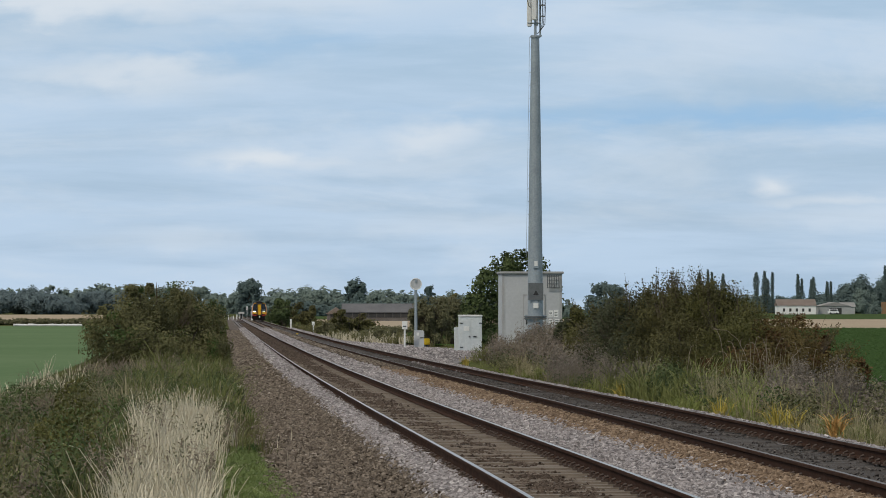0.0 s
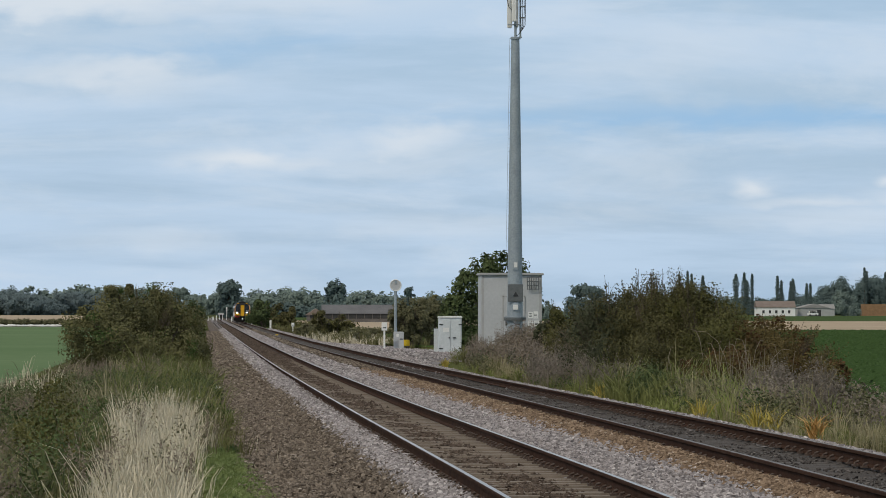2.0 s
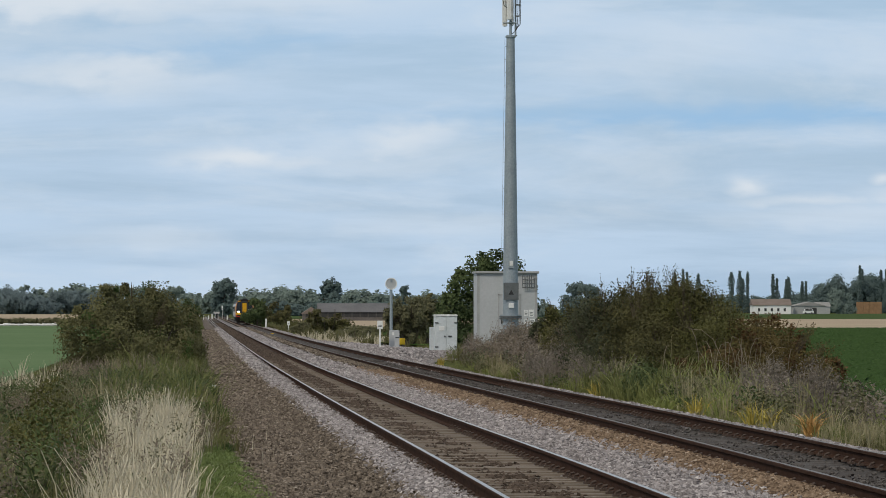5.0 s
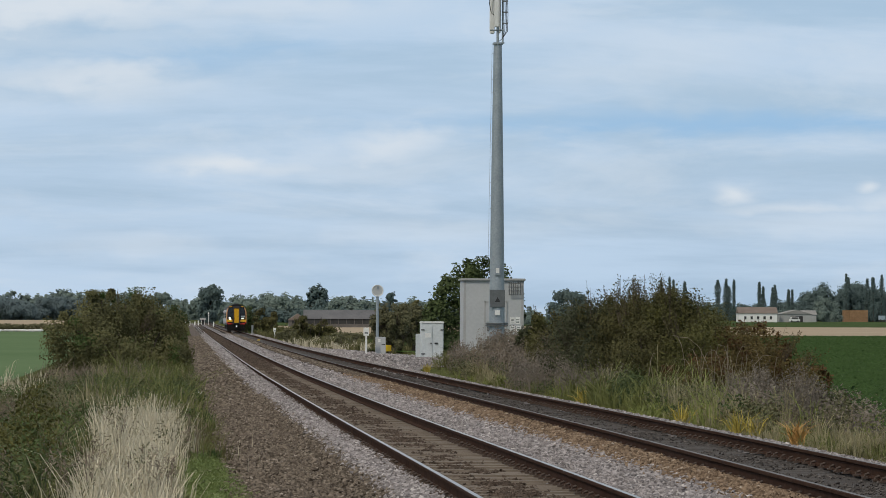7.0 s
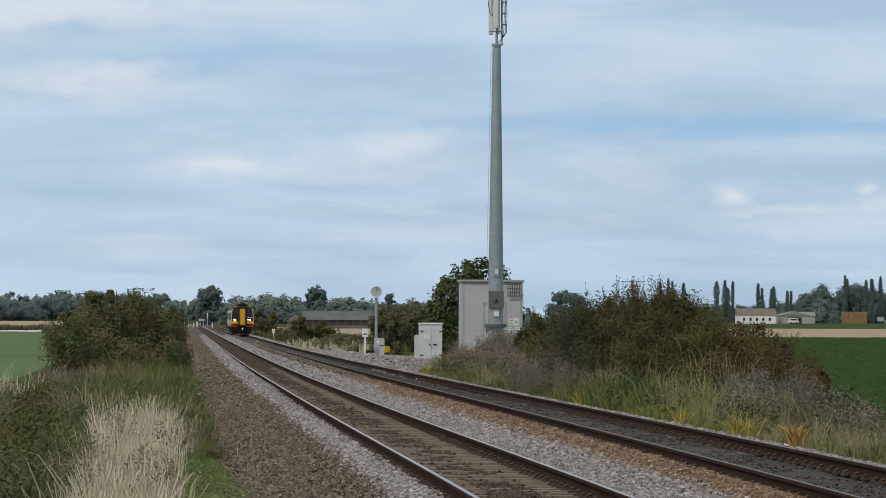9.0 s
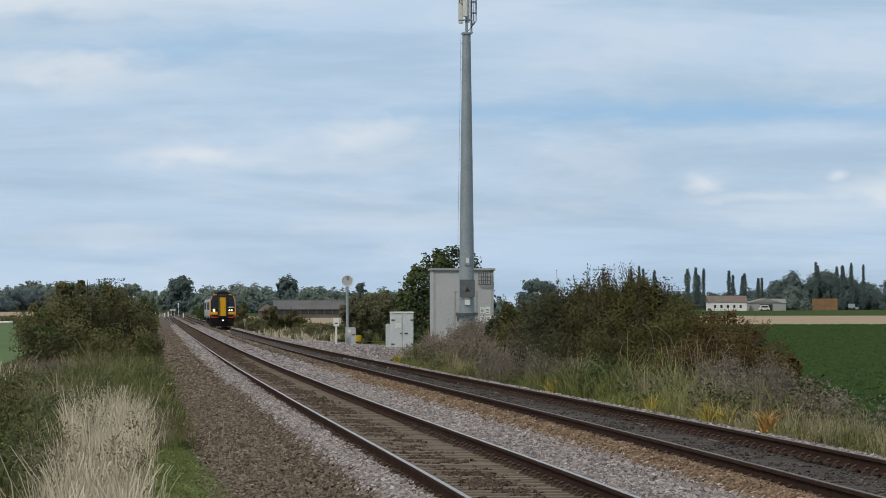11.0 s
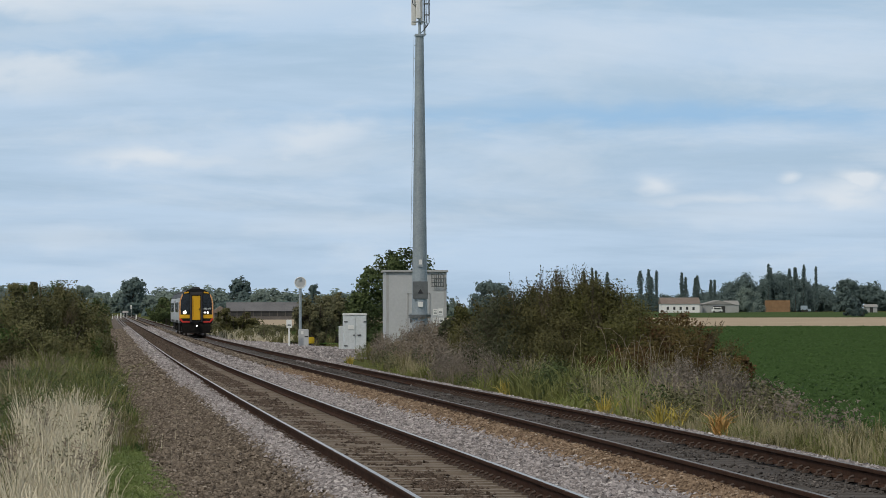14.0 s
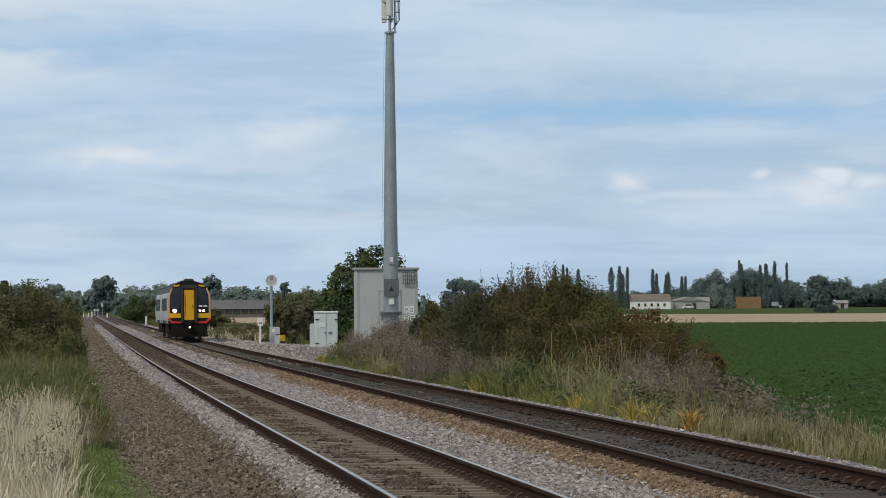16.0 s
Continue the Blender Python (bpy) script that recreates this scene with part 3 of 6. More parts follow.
def bush(name, label, blobs, n, size, leafmat, base, sprays=0, extra=None):
    """A shrub: several stems from the ground, twigs, and a broken crown of single leaves."""
    t = tagged(empty(name, pose(*base)), label, name.replace("_", " "))
    B = np.asarray(blobs, float)
    B = B.copy()
    B[:, :3] -= np.asarray(base)
    for b in B:
        bm = BM()
        foot = Vector((b[0] * 0.35 + rng.normal(0, 0.15), b[1] * 0.35 + rng.normal(0, 0.15), -0.05))
        knee = Vector((b[0] * 0.7, b[1] * 0.7, max(0.2, b[2] * 0.5)))
        top = Vector((b[0], b[1], b[2] + b[5] * 0.5))
        tube(bm, foot, knee, 0.05, 0.035, 6)
        tube(bm, knee, top, 0.035, 0.012, 6)
        for k in range(4):
            d = Vector(rng.normal(size=3)).normalized()
            q = Vector(b[:3]) + Vector((d.x * b[3], d.y * b[4], abs(d.z) * b[5])) * 0.95
            tube(bm, knee.lerp(top, 0.4), q, 0.018, 0.006, 4)
        part("stem", bm, L_BARK, t)
    p, way = blob_points(n, B, 0.45, 280, 0.2, True) if n > 20000 else blob_points(n, B, 0.45, 130, 0.18, True)
    k = p[:, 2] > 0.02
    v, f = leaves(p[k], size, face=way[k] + np.array([0, -0.35, -0.1]), toss=0.75)
    raw("crown", v, f, leafmat, t, "stuff")
    if extra:
        for nm, mt, m2, s2 in extra:
            p = blob_points(m2, B, 0.85)
            v, f = leaves(p[p[:, 2] > 0.02], s2)
            raw(nm, v, f, mt, t, "stuff")
    if sprays:
        q = blob_points(sprays, B, 0.95)
        q = q[q[:, 2] > B[:, 2].mean() * 0.7]
        d = q - np.array([B[:, 0].mean(), B[:, 1].mean(), 0])
        d /= np.linalg.norm(d, axis=1)[:, None]
        pts = (q[:, None] + (d * 0.38)[:, None] * np.linspace(0, 1, 7)[None, :, None] * rng.uniform(0.5, 1.3, (len(q), 1, 1)) + rng.normal(0, 0.025, (len(q), 7, 3))).reshape(-1, 3)
        v, f = leaves(pts, size * 0.9)
        raw("outer_growth", v, f, leafmat, t, "stuff")
        end = pts.reshape(-1, 7, 3)
        s = np.array([0.006, 0.0, 0.0])
        root = end[:, 0] - d * 0.3
        tv = np.stack([root - s, root + s, end[:, 6] + s * 0.4, end[:, 6] - s * 0.4], 1).reshape(-1, 3)
        raw("twig_growth", tv, np.arange(len(tv)).reshape(-1, 4), L_BARK, t, "stuff")
    return t


def tree(label, x, y, height, width, leafmat, n=1500, clear=0.12, name="tree", category="tree", lumps=9, size=None, group=""):
    z = float(ground_z(x, y))
    t = tagged(empty(name, pose(x, y, z)), label, category, group)
    bm = BM()
    tube(bm, (0, 0, -0.1), (0, 0, height * 0.45), width * 0.05, width * 0.03, 8)
    B = []
    for k in range(lumps):
        a = rng.uniform(0, 6.28)
        h = rng.uniform(clear + 0.12, 0.9)
        r = width * 0.5 * (0.75 - 0.55 * abs(h - 0.42)) * rng.uniform(0.35, 0.95)
        s = width * rng.uniform(0.17, 0.30)
        c = (math.cos(a) * r, math.sin(a) * r, height * h)
        B.append((*c, s, s, min(s * rng.uniform(0.7, 1.0), height * (1 - h) + 0.05 * height)))
        tube(bm, (0, 0, height * min(0.42, h * 0.6)), c, width * 0.022, width * 0.006, 5)
    part("trunk", bm, L_BARK, t)
    p, way = blob_points(n, B, 0.3, 14, 0.2, True)
    v, f = leaves(p, size, face=way + np.array([0, -0.5, 0.2]), toss=0.3)
    raw("crown", v, f, leafmat, t)
    return t


def poplar(x, y, height, width):
    z = float(ground_z(x, y))
    t = tagged(empty("poplar_tree", pose(x, y, z)), "tall narrow dark poplar standing in a farm row", "tree", "row of poplars")
    bm = BM()
    tube(bm, (0, 0, -0.1), (0, 0, height * 0.9), width * 0.1, width * 0.02, 6)
    part("trunk", bm, L_BARK, t)
    n = 1700
    h = rng.uniform(0.04, 1.0, n)
    r = width * 0.62 * np.interp(h, [0, 0.15, 0.5, 0.8, 1.0], [0.5, 0.95, 0.9, 0.6, 0.12]) * np.sqrt(rng.uniform(0, 1, n)) * (0.85 + 0.35 * np.sin(h * 8 + 2 * x)) * (0.85 + 0.25 * math.sin(x * 3))
    a = rng.uniform(0, 6.28, n)
    v, f = leaves(np.stack([r * np.cos(a), r * np.sin(a), h * height], -1) + rng.normal(0, 0.18, (n, 3)), 0.30, 0, 1.6, (0, -0.8, 0.6))
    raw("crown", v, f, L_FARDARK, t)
    return t


# ---------------------------------------------------------------- railway furniture
M_GALV = mat("galvanised_steel", (0.25, 0.29, 0.32), (0.37, 0.415, 0.445), 1.5, 0.5, 0.05, 14, metal=0.35)
M_GREYPAINT = mat("grey_cabinet_paint", (0.415, 0.425, 0.435), (0.495, 0.505, 0.512), 0.8, 0.55, 0.03, 9)
M_GREYROOF = mat("grey_roof_panel", (0.33, 0.33, 0.33), (0.42, 0.42, 0.41), 2, 0.6)
M_PALEBOX = mat("pale_cabinet_paint", (0.51, 0.55, 0.56), (0.65, 0.68, 0.69), 1.4, 0.6, 0.03, 10)
M_WHITE = mat("white_paint", (0.66, 0.66, 0.64), (0.80, 0.80, 0.78), 3, 0.6)
M_BLACK = mat("black_fitting", (0.02, 0.02, 0.022), (0.05, 0.05, 0.052), 5, 0.5)
M_YELLOW = mat("yellow_enamel", (0.62, 0.42, 0.02), (0.75, 0.52, 0.03), 4, 0.5)
M_PLATE = mat("dark_plate", (0.10, 0.11, 0.115), (0.15, 0.16, 0.165), 6, 0.55)
M_ANTENNA = mat("antenna_plastic", (0.66, 0.66, 0.64), (0.76, 0.76, 0.74), 2, 0.5)


def mast(x, y):
    z = float(ground_z(x, y))
    t = tagged(empty("radio_mast", pose(x, y, z)), "tall tapered galvanised steel radio mast behind weeds", "radio mast")
    foot = 1.3 - z                    # height of the bolted joint
    top = 12.62 - z
    bm = BM()
    tube(bm, (0, 0, -0.1), (0, 0, foot), 0.33, 0.325, 24)
    part("base_section", bm, M_GALV, t, smooth=False)
    bm = BM()
    seg = [(foot, 0.315), (foot + 1.6, 0.30), (foot + 6, 0.245), (top, 0.165)]
    for (a, r), (b, q) in zip(seg, seg[1:]):
        tube(bm, (0, 0, a), (0, 0, b), r, q, 24)
    part("pole", bm, M_GALV, t, smooth=False)
    bm = BM()
    for h in (foot - 0.03, foot + 0.04):
        tube(bm, (0, 0, h - 0.025), (0, 0, h + 0.025), 0.46, sides=24)
    fl = part("flange", bm, M_PLATE, t, "dark bolted flange")
    for k in range(12):
        a = k * math.tau / 12
        bm = BM()
        tube(bm, (0.40 * math.cos(a), 0.40 * math.sin(a), foot - 0.09), (0.40 * math.cos(a), 0.40 * math.sin(a), foot + 0.11), 0.022, sides=6)
        part("bolt", bm, M_GALV, fl)
    bm = BM()
    box(bm, -0.30, 0.30, -0.345, -0.28, foot + 0.70, foot + 1.40, 0.01)
    dr = part("access_door", bm, M_PLATE, t, "dark grey access door")
    bm = BM()
    bmesh.ops.create_cone(bm, cap_ends=True, segments=3, radius1=0.13, radius2=0.13, depth=0.01, matrix=pose(0, -0.352, foot + 0.98, 90, 0, 0))
    part("warning_mark", bm, M_BLACK, dr)
    for z0, h, w in ((foot + 0.38, 0.20, 0.20), (foot + 2.08, 0.20, 0.13)):
        bm = BM()
        box(bm, -w / 2, w / 2, -0.36, -0.30, z0, z0 + h)
        part("notice", bm, M_WHITE, t, "white notice plate")
    bm = BM()
    box(bm, -0.11, 0.11, -0.345, -0.28, foot + 1.98, foot + 2.40, 0.01)
    part("junction_box", bm, M_GALV, t)
    for k in range(17):
        h = foot + 2.6 + k * 0.52
        r = 0.29 - (h - foot) / 11 * 0.13
        bm = BM()
        tube(bm, (-r, 0, h), (-r - 0.06, 0, h), 0.010, sides=5)
        part("step_bolt", bm, M_GALV, t)
    bm = BM()
    tube(bm, (-0.365, 0, foot + 2.4), (-0.225, 0, top), 0.007, sides=5)
    part("safety_wire", bm, M_GALV, t)
    bm = BM()
    tube(bm, (0, 0, top - 0.03), (0, 0, top + 0.03), 0.21, sides=20)
    tube(bm, (0, 0, top), (0, 0, top + 3.6), 0.055, sides=10)
    box(bm, -0.17, 0.27, -0.03, 0.03, top + 0.02, top + 0.07)
    tube(bm, (0.2, 0, top), (0.2, 0, top + 2.6), 0.04, sides=8)
    for h in (0.55, 2.4):
        tube(bm, (-0.32, -0.08, top + h), (0.24, -0.08, top + h), 0.03, sides=8)
    part("headframe", bm, M_GALV, t)
    for cx, cy, w, low in ((-0.06, -0.22, 0.20, 0.66), (-0.22, 0.16, 0.20, 0.42), (0.06, 0.24, 0.16, 0.45)):
        bm = BM()
        box(bm, cx - w / 2, cx + w / 2, cy - 0.06, cy + 0.06, top + low, top + 2.7, 0.03)
        part("antenna_panel", bm, M_ANTENNA, t, "pale panel antenna")
    for h in (0.8, 1.25, 1.7):
        bm = BM()
        box(bm, 0.16, 0.40, -0.17, -0.06, top + h, top + h + 0.05)
        part("cable_bracket", bm, M_PLATE, t)
    bm = BM()
    arc = [(-0.30, -0.05, top + 2.2), (-0.34, -0.05, top + 1.6), (-0.27, -0.08, top + 1.25), (-0.16, -0.2, top + 1.15)]
    for p, q in zip(arc, arc[1:]):
        tube(bm, p, q, 0.016, sides=6)
    part("cable", bm, M_BLACK, t)
    for k, dx in enumerate((0.27, 0.33, 0.38)):
        bm = BM()
        pts = [(0.05, -0.15, top + 0.1), (0.16, -0.18, top + 0.2), (dx, -0.15, top + 0.5), (dx + 0.02, -0.15, top + 1.2), (dx, -0.12, top + 2.0), (0.22, -0.1, top + 2.6)]
        for p, q in zip(pts, pts[1:]):
            tube(bm, p, q, 0.013, sides=6)
        part("cable", bm, M_BLACK, t)
    return t


def equipment_room(x, y, z):
    W, D, H = 2.62, 2.2, 3.22 - z
    t = tagged(empty("equipment_cabin", pose(x, y, z)), "tall grey steel railway equipment cabin with notices", "equipment cabin")
    bm = BM()
    box(bm, -W / 2 + 0.04, W / 2 - 0.04, -D / 2, D / 2, -0.1, H - 0.08, 0.015)
    part("body", bm, M_GREYPAINT, t)
    bm = BM()
    box(bm, -W / 2 - 0.03, W / 2 + 0.03, -D / 2 - 0.10, D / 2 + 0.1, H - 0.10, H, 0.02)
    part("roof", bm, M_GREYROOF, t)
    for s in (-1, 1):
        bm = BM()
        box(bm, s * (W / 2 - 0.05), s * (W / 2 - 0.15), -D / 2 - 0.012, -D / 2 + 0.02, 0, H - 0.10)
        part("corner_trim", bm, M_GREYROOF, t)
    bm = BM()
    box(bm, -0.34, 0.52, -D / 2 - 0.03, -D / 2 + 0.02, 0.05, H - 1.0, 0.008)
    d = part("door", bm, M_GREYPAINT, t)
    for seg in ((-0.38, -0.34, 0.0, H - 0.96), (0.52, 0.56, 0.0, H - 0.96), (-0.38, 0.56, H - 1.0, H - 0.96)):
        bm = BM()
        box(bm, seg[0], seg[1], -D / 2 - 0.04, -D / 2 + 0.02, seg[2], seg[3])
        part("door_frame", bm, M_GREYROOF, t)
    bm = BM()
    box(bm, -0.26, -0.22, -D / 2 - 0.07, -D / 2 - 0.02, 1.0, 1.2, 0.006)
    part("handle", bm, M_BLACK, d)
    for px, pz, w, h in ((0.72, 1.33, 0.19, 0.26), (0.94, 1.31, 0.19, 0.30), (0.72, 0.98, 0.19, 0.24), (0.97, 0.98, 0.21, 0.24), (0.75, 0.66, 0.2, 0.18), (0.98, 0.66, 0.2, 0.18)):
        bm = BM()
        box(bm, px - 0.02, px + w - 0.02, -D / 2 - 0.012, -D / 2 + 0.01, pz, pz + h)
        pl = part("notice", bm, M_WHITE, t, "white notice plate")
        for k in range(3):
            bm = BM()
            box(bm, px + 0.01, px + w - 0.06, -D / 2 - 0.016, -D / 2, pz + 0.05 + k * 0.06, pz + 0.075 + k * 0.06)
            part("writing", bm, M_PLATE, pl)
    # small cable rack under the eave
    for k in range(4):
        bm = BM()
        tube(bm, (0.62, -D / 2 - 0.12, H - 0.2 - k * 0.16), (1.13, -D / 2 - 0.12, H - 0.2 - k * 0.16), 0.014, sides=6)
        part("cable_rail", bm, M_PLATE, t)
    for k in range(6):
        bm = BM()
        tube(bm, (0.64 + k * 0.095, -D / 2 - 0.13, H - 0.16), (0.64 + k * 0.095 + rng.normal(0, 0.02), -D / 2 - 0.13, H - 0.70), 0.018, sides=6)
        part("cable", bm, M_PLATE, t)
    return t


def location_case(x, y):
    z = float(ground_z(x, y)) - 0.02
    t = tagged(empty("signalling_cabinet", pose(x, y, z, 0, 0, 4)), "pale weathered trackside signalling cabinet with double doors", "cabinet")
    bm = BM()
    box(bm, -0.50, 0.50, -0.30, 0.30, 0, 1.58, 0.01)
    part("body", bm, M_PALEBOX, t)
    bm = BM()
    box(bm, -0.53, 0.53, -0.34, 0.34, 1.58, 1.68, 0.03)
    part("lid", bm, M_WHITE, t)
    for s in (-1, 1):
        bm = BM()
        box(bm, s * 0.012, s * 0.48, -0.325, -0.295, 0.05, 1.54, 0.006)
        d = part("door", bm, M_PALEBOX, t)
        for h in (0.2, 1.28):
            bm = BM()
            box(bm, s * 0.36, s * 0.52, -0.35, -0.32, h, h + 0.045)
            part("hinge", bm, M_BLACK, d)
        bm = BM()
        box(bm, 0.09 if s > 0 else -0.10, 0.24 if s > 0 else -0.04, -0.36, -0.32, 0.68, 0.73)
        part("handle", bm, M_BLACK, d)
    bm = BM()
    box(bm, -0.34, -0.08, -0.335, -0.32, 0.96, 1.16)
    part("notice", bm, M_WHITE, t)
    return t


def side_case(x, y):
    z = float(ground_z(x, y)) - 0.02
    t = tagged(empty("narrow_cabinet", pose(x, y, z)), "narrow low pale steel trackside cabinet", "cabinet")
    bm = BM()
    box(bm, -0.13, 0.13, -0.2, 0.2, 0, 1.12, 0.01)
    part("body", bm, M_PALEBOX, t)
    bm = BM()
    box(bm, -0.10, 0.10, -0.212, -0.19, 0.06, 1.06, 0.006)
    d = part("door", bm, M_PALEBOX, t)
    for h in (0.25, 0.95):
        bm = BM()
        box(bm, 0.05, 0.13, -0.235, -0.205, h, h + 0.045)
        part("hinge", bm, M_BLACK, d)
    return t


def disc_signal(x, y):
    z = float(ground_z(x, y)) + 0.0
    t = tagged(empty("disc_signal_post", pose(x, y, z)), "slim grey post with a round disc above a steel box", "signal post")
    bm = BM()
    tube(bm, (0, 0, 0), (0, 0, 3.55), 0.085, 0.075, 16)
    part("post", bm, M_GALV, t)
    bm = BM()
    bmesh.ops.create_cone(bm, cap_ends=True, segments=28, radius1=0.31, radius2=0.31, depth=0.10, matrix=pose(0, -0.05, 3.52, 90, 0, 0))
    d = part("disc", bm, M_GREYPAINT, t, "grey round disc")
    # white ring: the disc's rim, with its bright highlight painted in
    bm = BM()
    for k in range(28):
        a, b = k * math.tau / 28, (k + 1) * math.tau / 28
        tube(bm, (0.30 * math.cos(a), -0.10, 3.52 + 0.30 * math.sin(a)), (0.30 * math.cos(b), -0.10, 3.52 + 0.30 * math.sin(b)), 0.028, sides=6)
    part("rim", bm, M_WHITE, d, "pale rim with painted highlight")
    bm = BM()
    box(bm, -0.05, 0.06, -0.14, -0.09, 3.60, 3.76)
    part("bracket", bm, M_GALV, d)
    bm = BM()
    box(bm, -0.10, 0.40, -0.30, 0.10, 0, 1.0, 0.015)
    b = part("box", bm, M_GREYPAINT, t)
    bm = BM()
    box(bm, 0.17, 0.44, -0.36, -0.28, 0.05, 0.98, 0.01)
    d = part("box_door", bm, M_GREYPAINT, b)
    bm = BM()
    box(bm, 0.22, 0.40, -0.385, -0.35, 0.58, 0.62)
    part("handle", bm, M_BLACK, d)
    bm = BM()
    box(bm, 0.03, 0.16, -0.312, -0.30, 0.72, 0.88)
    part("notice", bm, M_WHITE, b)
    return t


def yellow_box(x, y):
    z = float(ground_z(x, y))
    t = tagged(empty("yellow_lineside_box", pose(x, y, z)), "small bright yellow lineside box on a stand", "lineside box")
    bm = BM()
    box(bm, -0.21, 0.21, -0.18, 0.18, 0.20, 0.55, 0.03)
    part("box", bm, M_YELLOW, t)
    for s in (-1, 1):
        bm = BM()
        box(bm, s * 0.10 - 0.03, s * 0.10 + 0.03, -0.05, 0.05, -0.02, 0.22)
        part("leg", bm, M_PLATE, t)
    return t


def marker_post(x, y, h, plate, label):
    z = float(ground_z(x, y))
    t = tagged(empty("marker_post", pose(x, y, z)), label, "marker post", "trackside marker posts")
    bm = BM()
    w = 0.05 if plate else 0.14
    box(bm, -w, w, -0.04, 0.04, -0.05, h * (0.75 if plate else 1), 0.01)
    part("post", bm, M_WHITE, t)
    if plate:
        bm = BM()
        box(bm, -0.15, 0.15, -0.06, -0.02, h * 0.7, h, 0.01)
        pl = part("plate", bm, M_WHITE, t)
        bm = BM()
        box(bm, -0.09, 0.09, -0.066, -0.055, h * 0.78, h * 0.83)
        part("writing", bm, M_PLATE, pl)
    return t


build_track("near railway track with bright worn rails on brown concrete sleepers", "x1", "z1", M_RAILTOP, M_SLEEPER, 0.0, 60)
build_track("far railway track with dull rails on dark stained sleepers", "x2", "z2", M_RAILTOP2, M_SLEEPERDARK, 0.028, 110)
mast(12.58, 170)
equipment_room(12.95, 178, 0.0)
location_case(11.12, 190)
side_case(10.62, 191.5)
disc_signal(10.5, 230)
yellow_box(11.1, 231)
marker_post(9.85, 229, 1.5, True, "thin white post with a small square plate")
marker_post(9.5, 590, 1.25, False, "short white concrete marker post")
marker_post(9.62, 450, 1.3, True, "short white post with a plate in the weeds")
marker_post(9.35, 800, 1.3, False, "short white concrete marker post")


def warning_ramp(y):
    """A low yellow ramp on the sleepers between the far rails."""
    x, z = float(along("x2", y)), float(along("z2", y)) - 0.16
    t = tagged(empty("warning_ramp", pose(x, y, z)), "low yellow warning magnet ramp between the rails", "track ramp")
    part("ramp", plate(BM(), [(-0.13, 0.0), (0.13, 0.0), (0.10, 0.10), (-0.10, 0.10)], -0.4, 0.4), M_YELLOW, t)
    bm = BM()
    box(bm, -0.24, 0.24, -0.7, 0.7, -0.04, 0.01)
    part("base_plate", bm, M_PLATE, t)
    return t


warning_ramp(405)


# ---------------------------------------------------------------- hedges, bushes, grass
def g(x, y):
    return float(ground_z(x, y))


def build_left_bush():
    z = g(-2.2, 150)
    B = [(-3.6, 148, z + 1.3, 1.1, 1.5, 1.1), (-2.9, 150, z + 2.0, 1.1, 1.5, 1.0), (-2.1, 152, z + 2.2, 1.0, 1.6, 0.95), (-1.2, 152, z + 1.5, 1.0, 1.6, 1.0), (-0.6, 154, z + 1.1, 0.75, 1.6, 0.9), (-2.4, 146, z + 0.9, 1.4, 1.3, 0.9), (-3.9, 150, z + 0.8, 0.8, 1.3, 0.8), (-1.0, 149, z + 0.7, 1.0, 1.2, 0.7)]
    bush("hawthorn_bush", "broad olive-brown hawthorn bush on the grassy bank", B + [(-3.1, 149, z + 2.75, 0.4, 0.6, 0.35), (-1.55, 152, z + 2.75, 0.35, 0.6, 0.4), (-2.35, 150, z + 3.0, 0.35, 0.5, 0.25), (-0.7, 153, z + 1.95, 0.35, 0.6, 0.35), (-3.9, 148, z + 2.1, 0.35, 0.5, 0.35), (-4.2, 149, z + 1.3, 0.35, 0.5, 0.3)], 42000, 0.058, L_HEDGE, (-2.2, 150, z), 260, [("fresh_growth", L_FRESH, 4500, 0.055)])


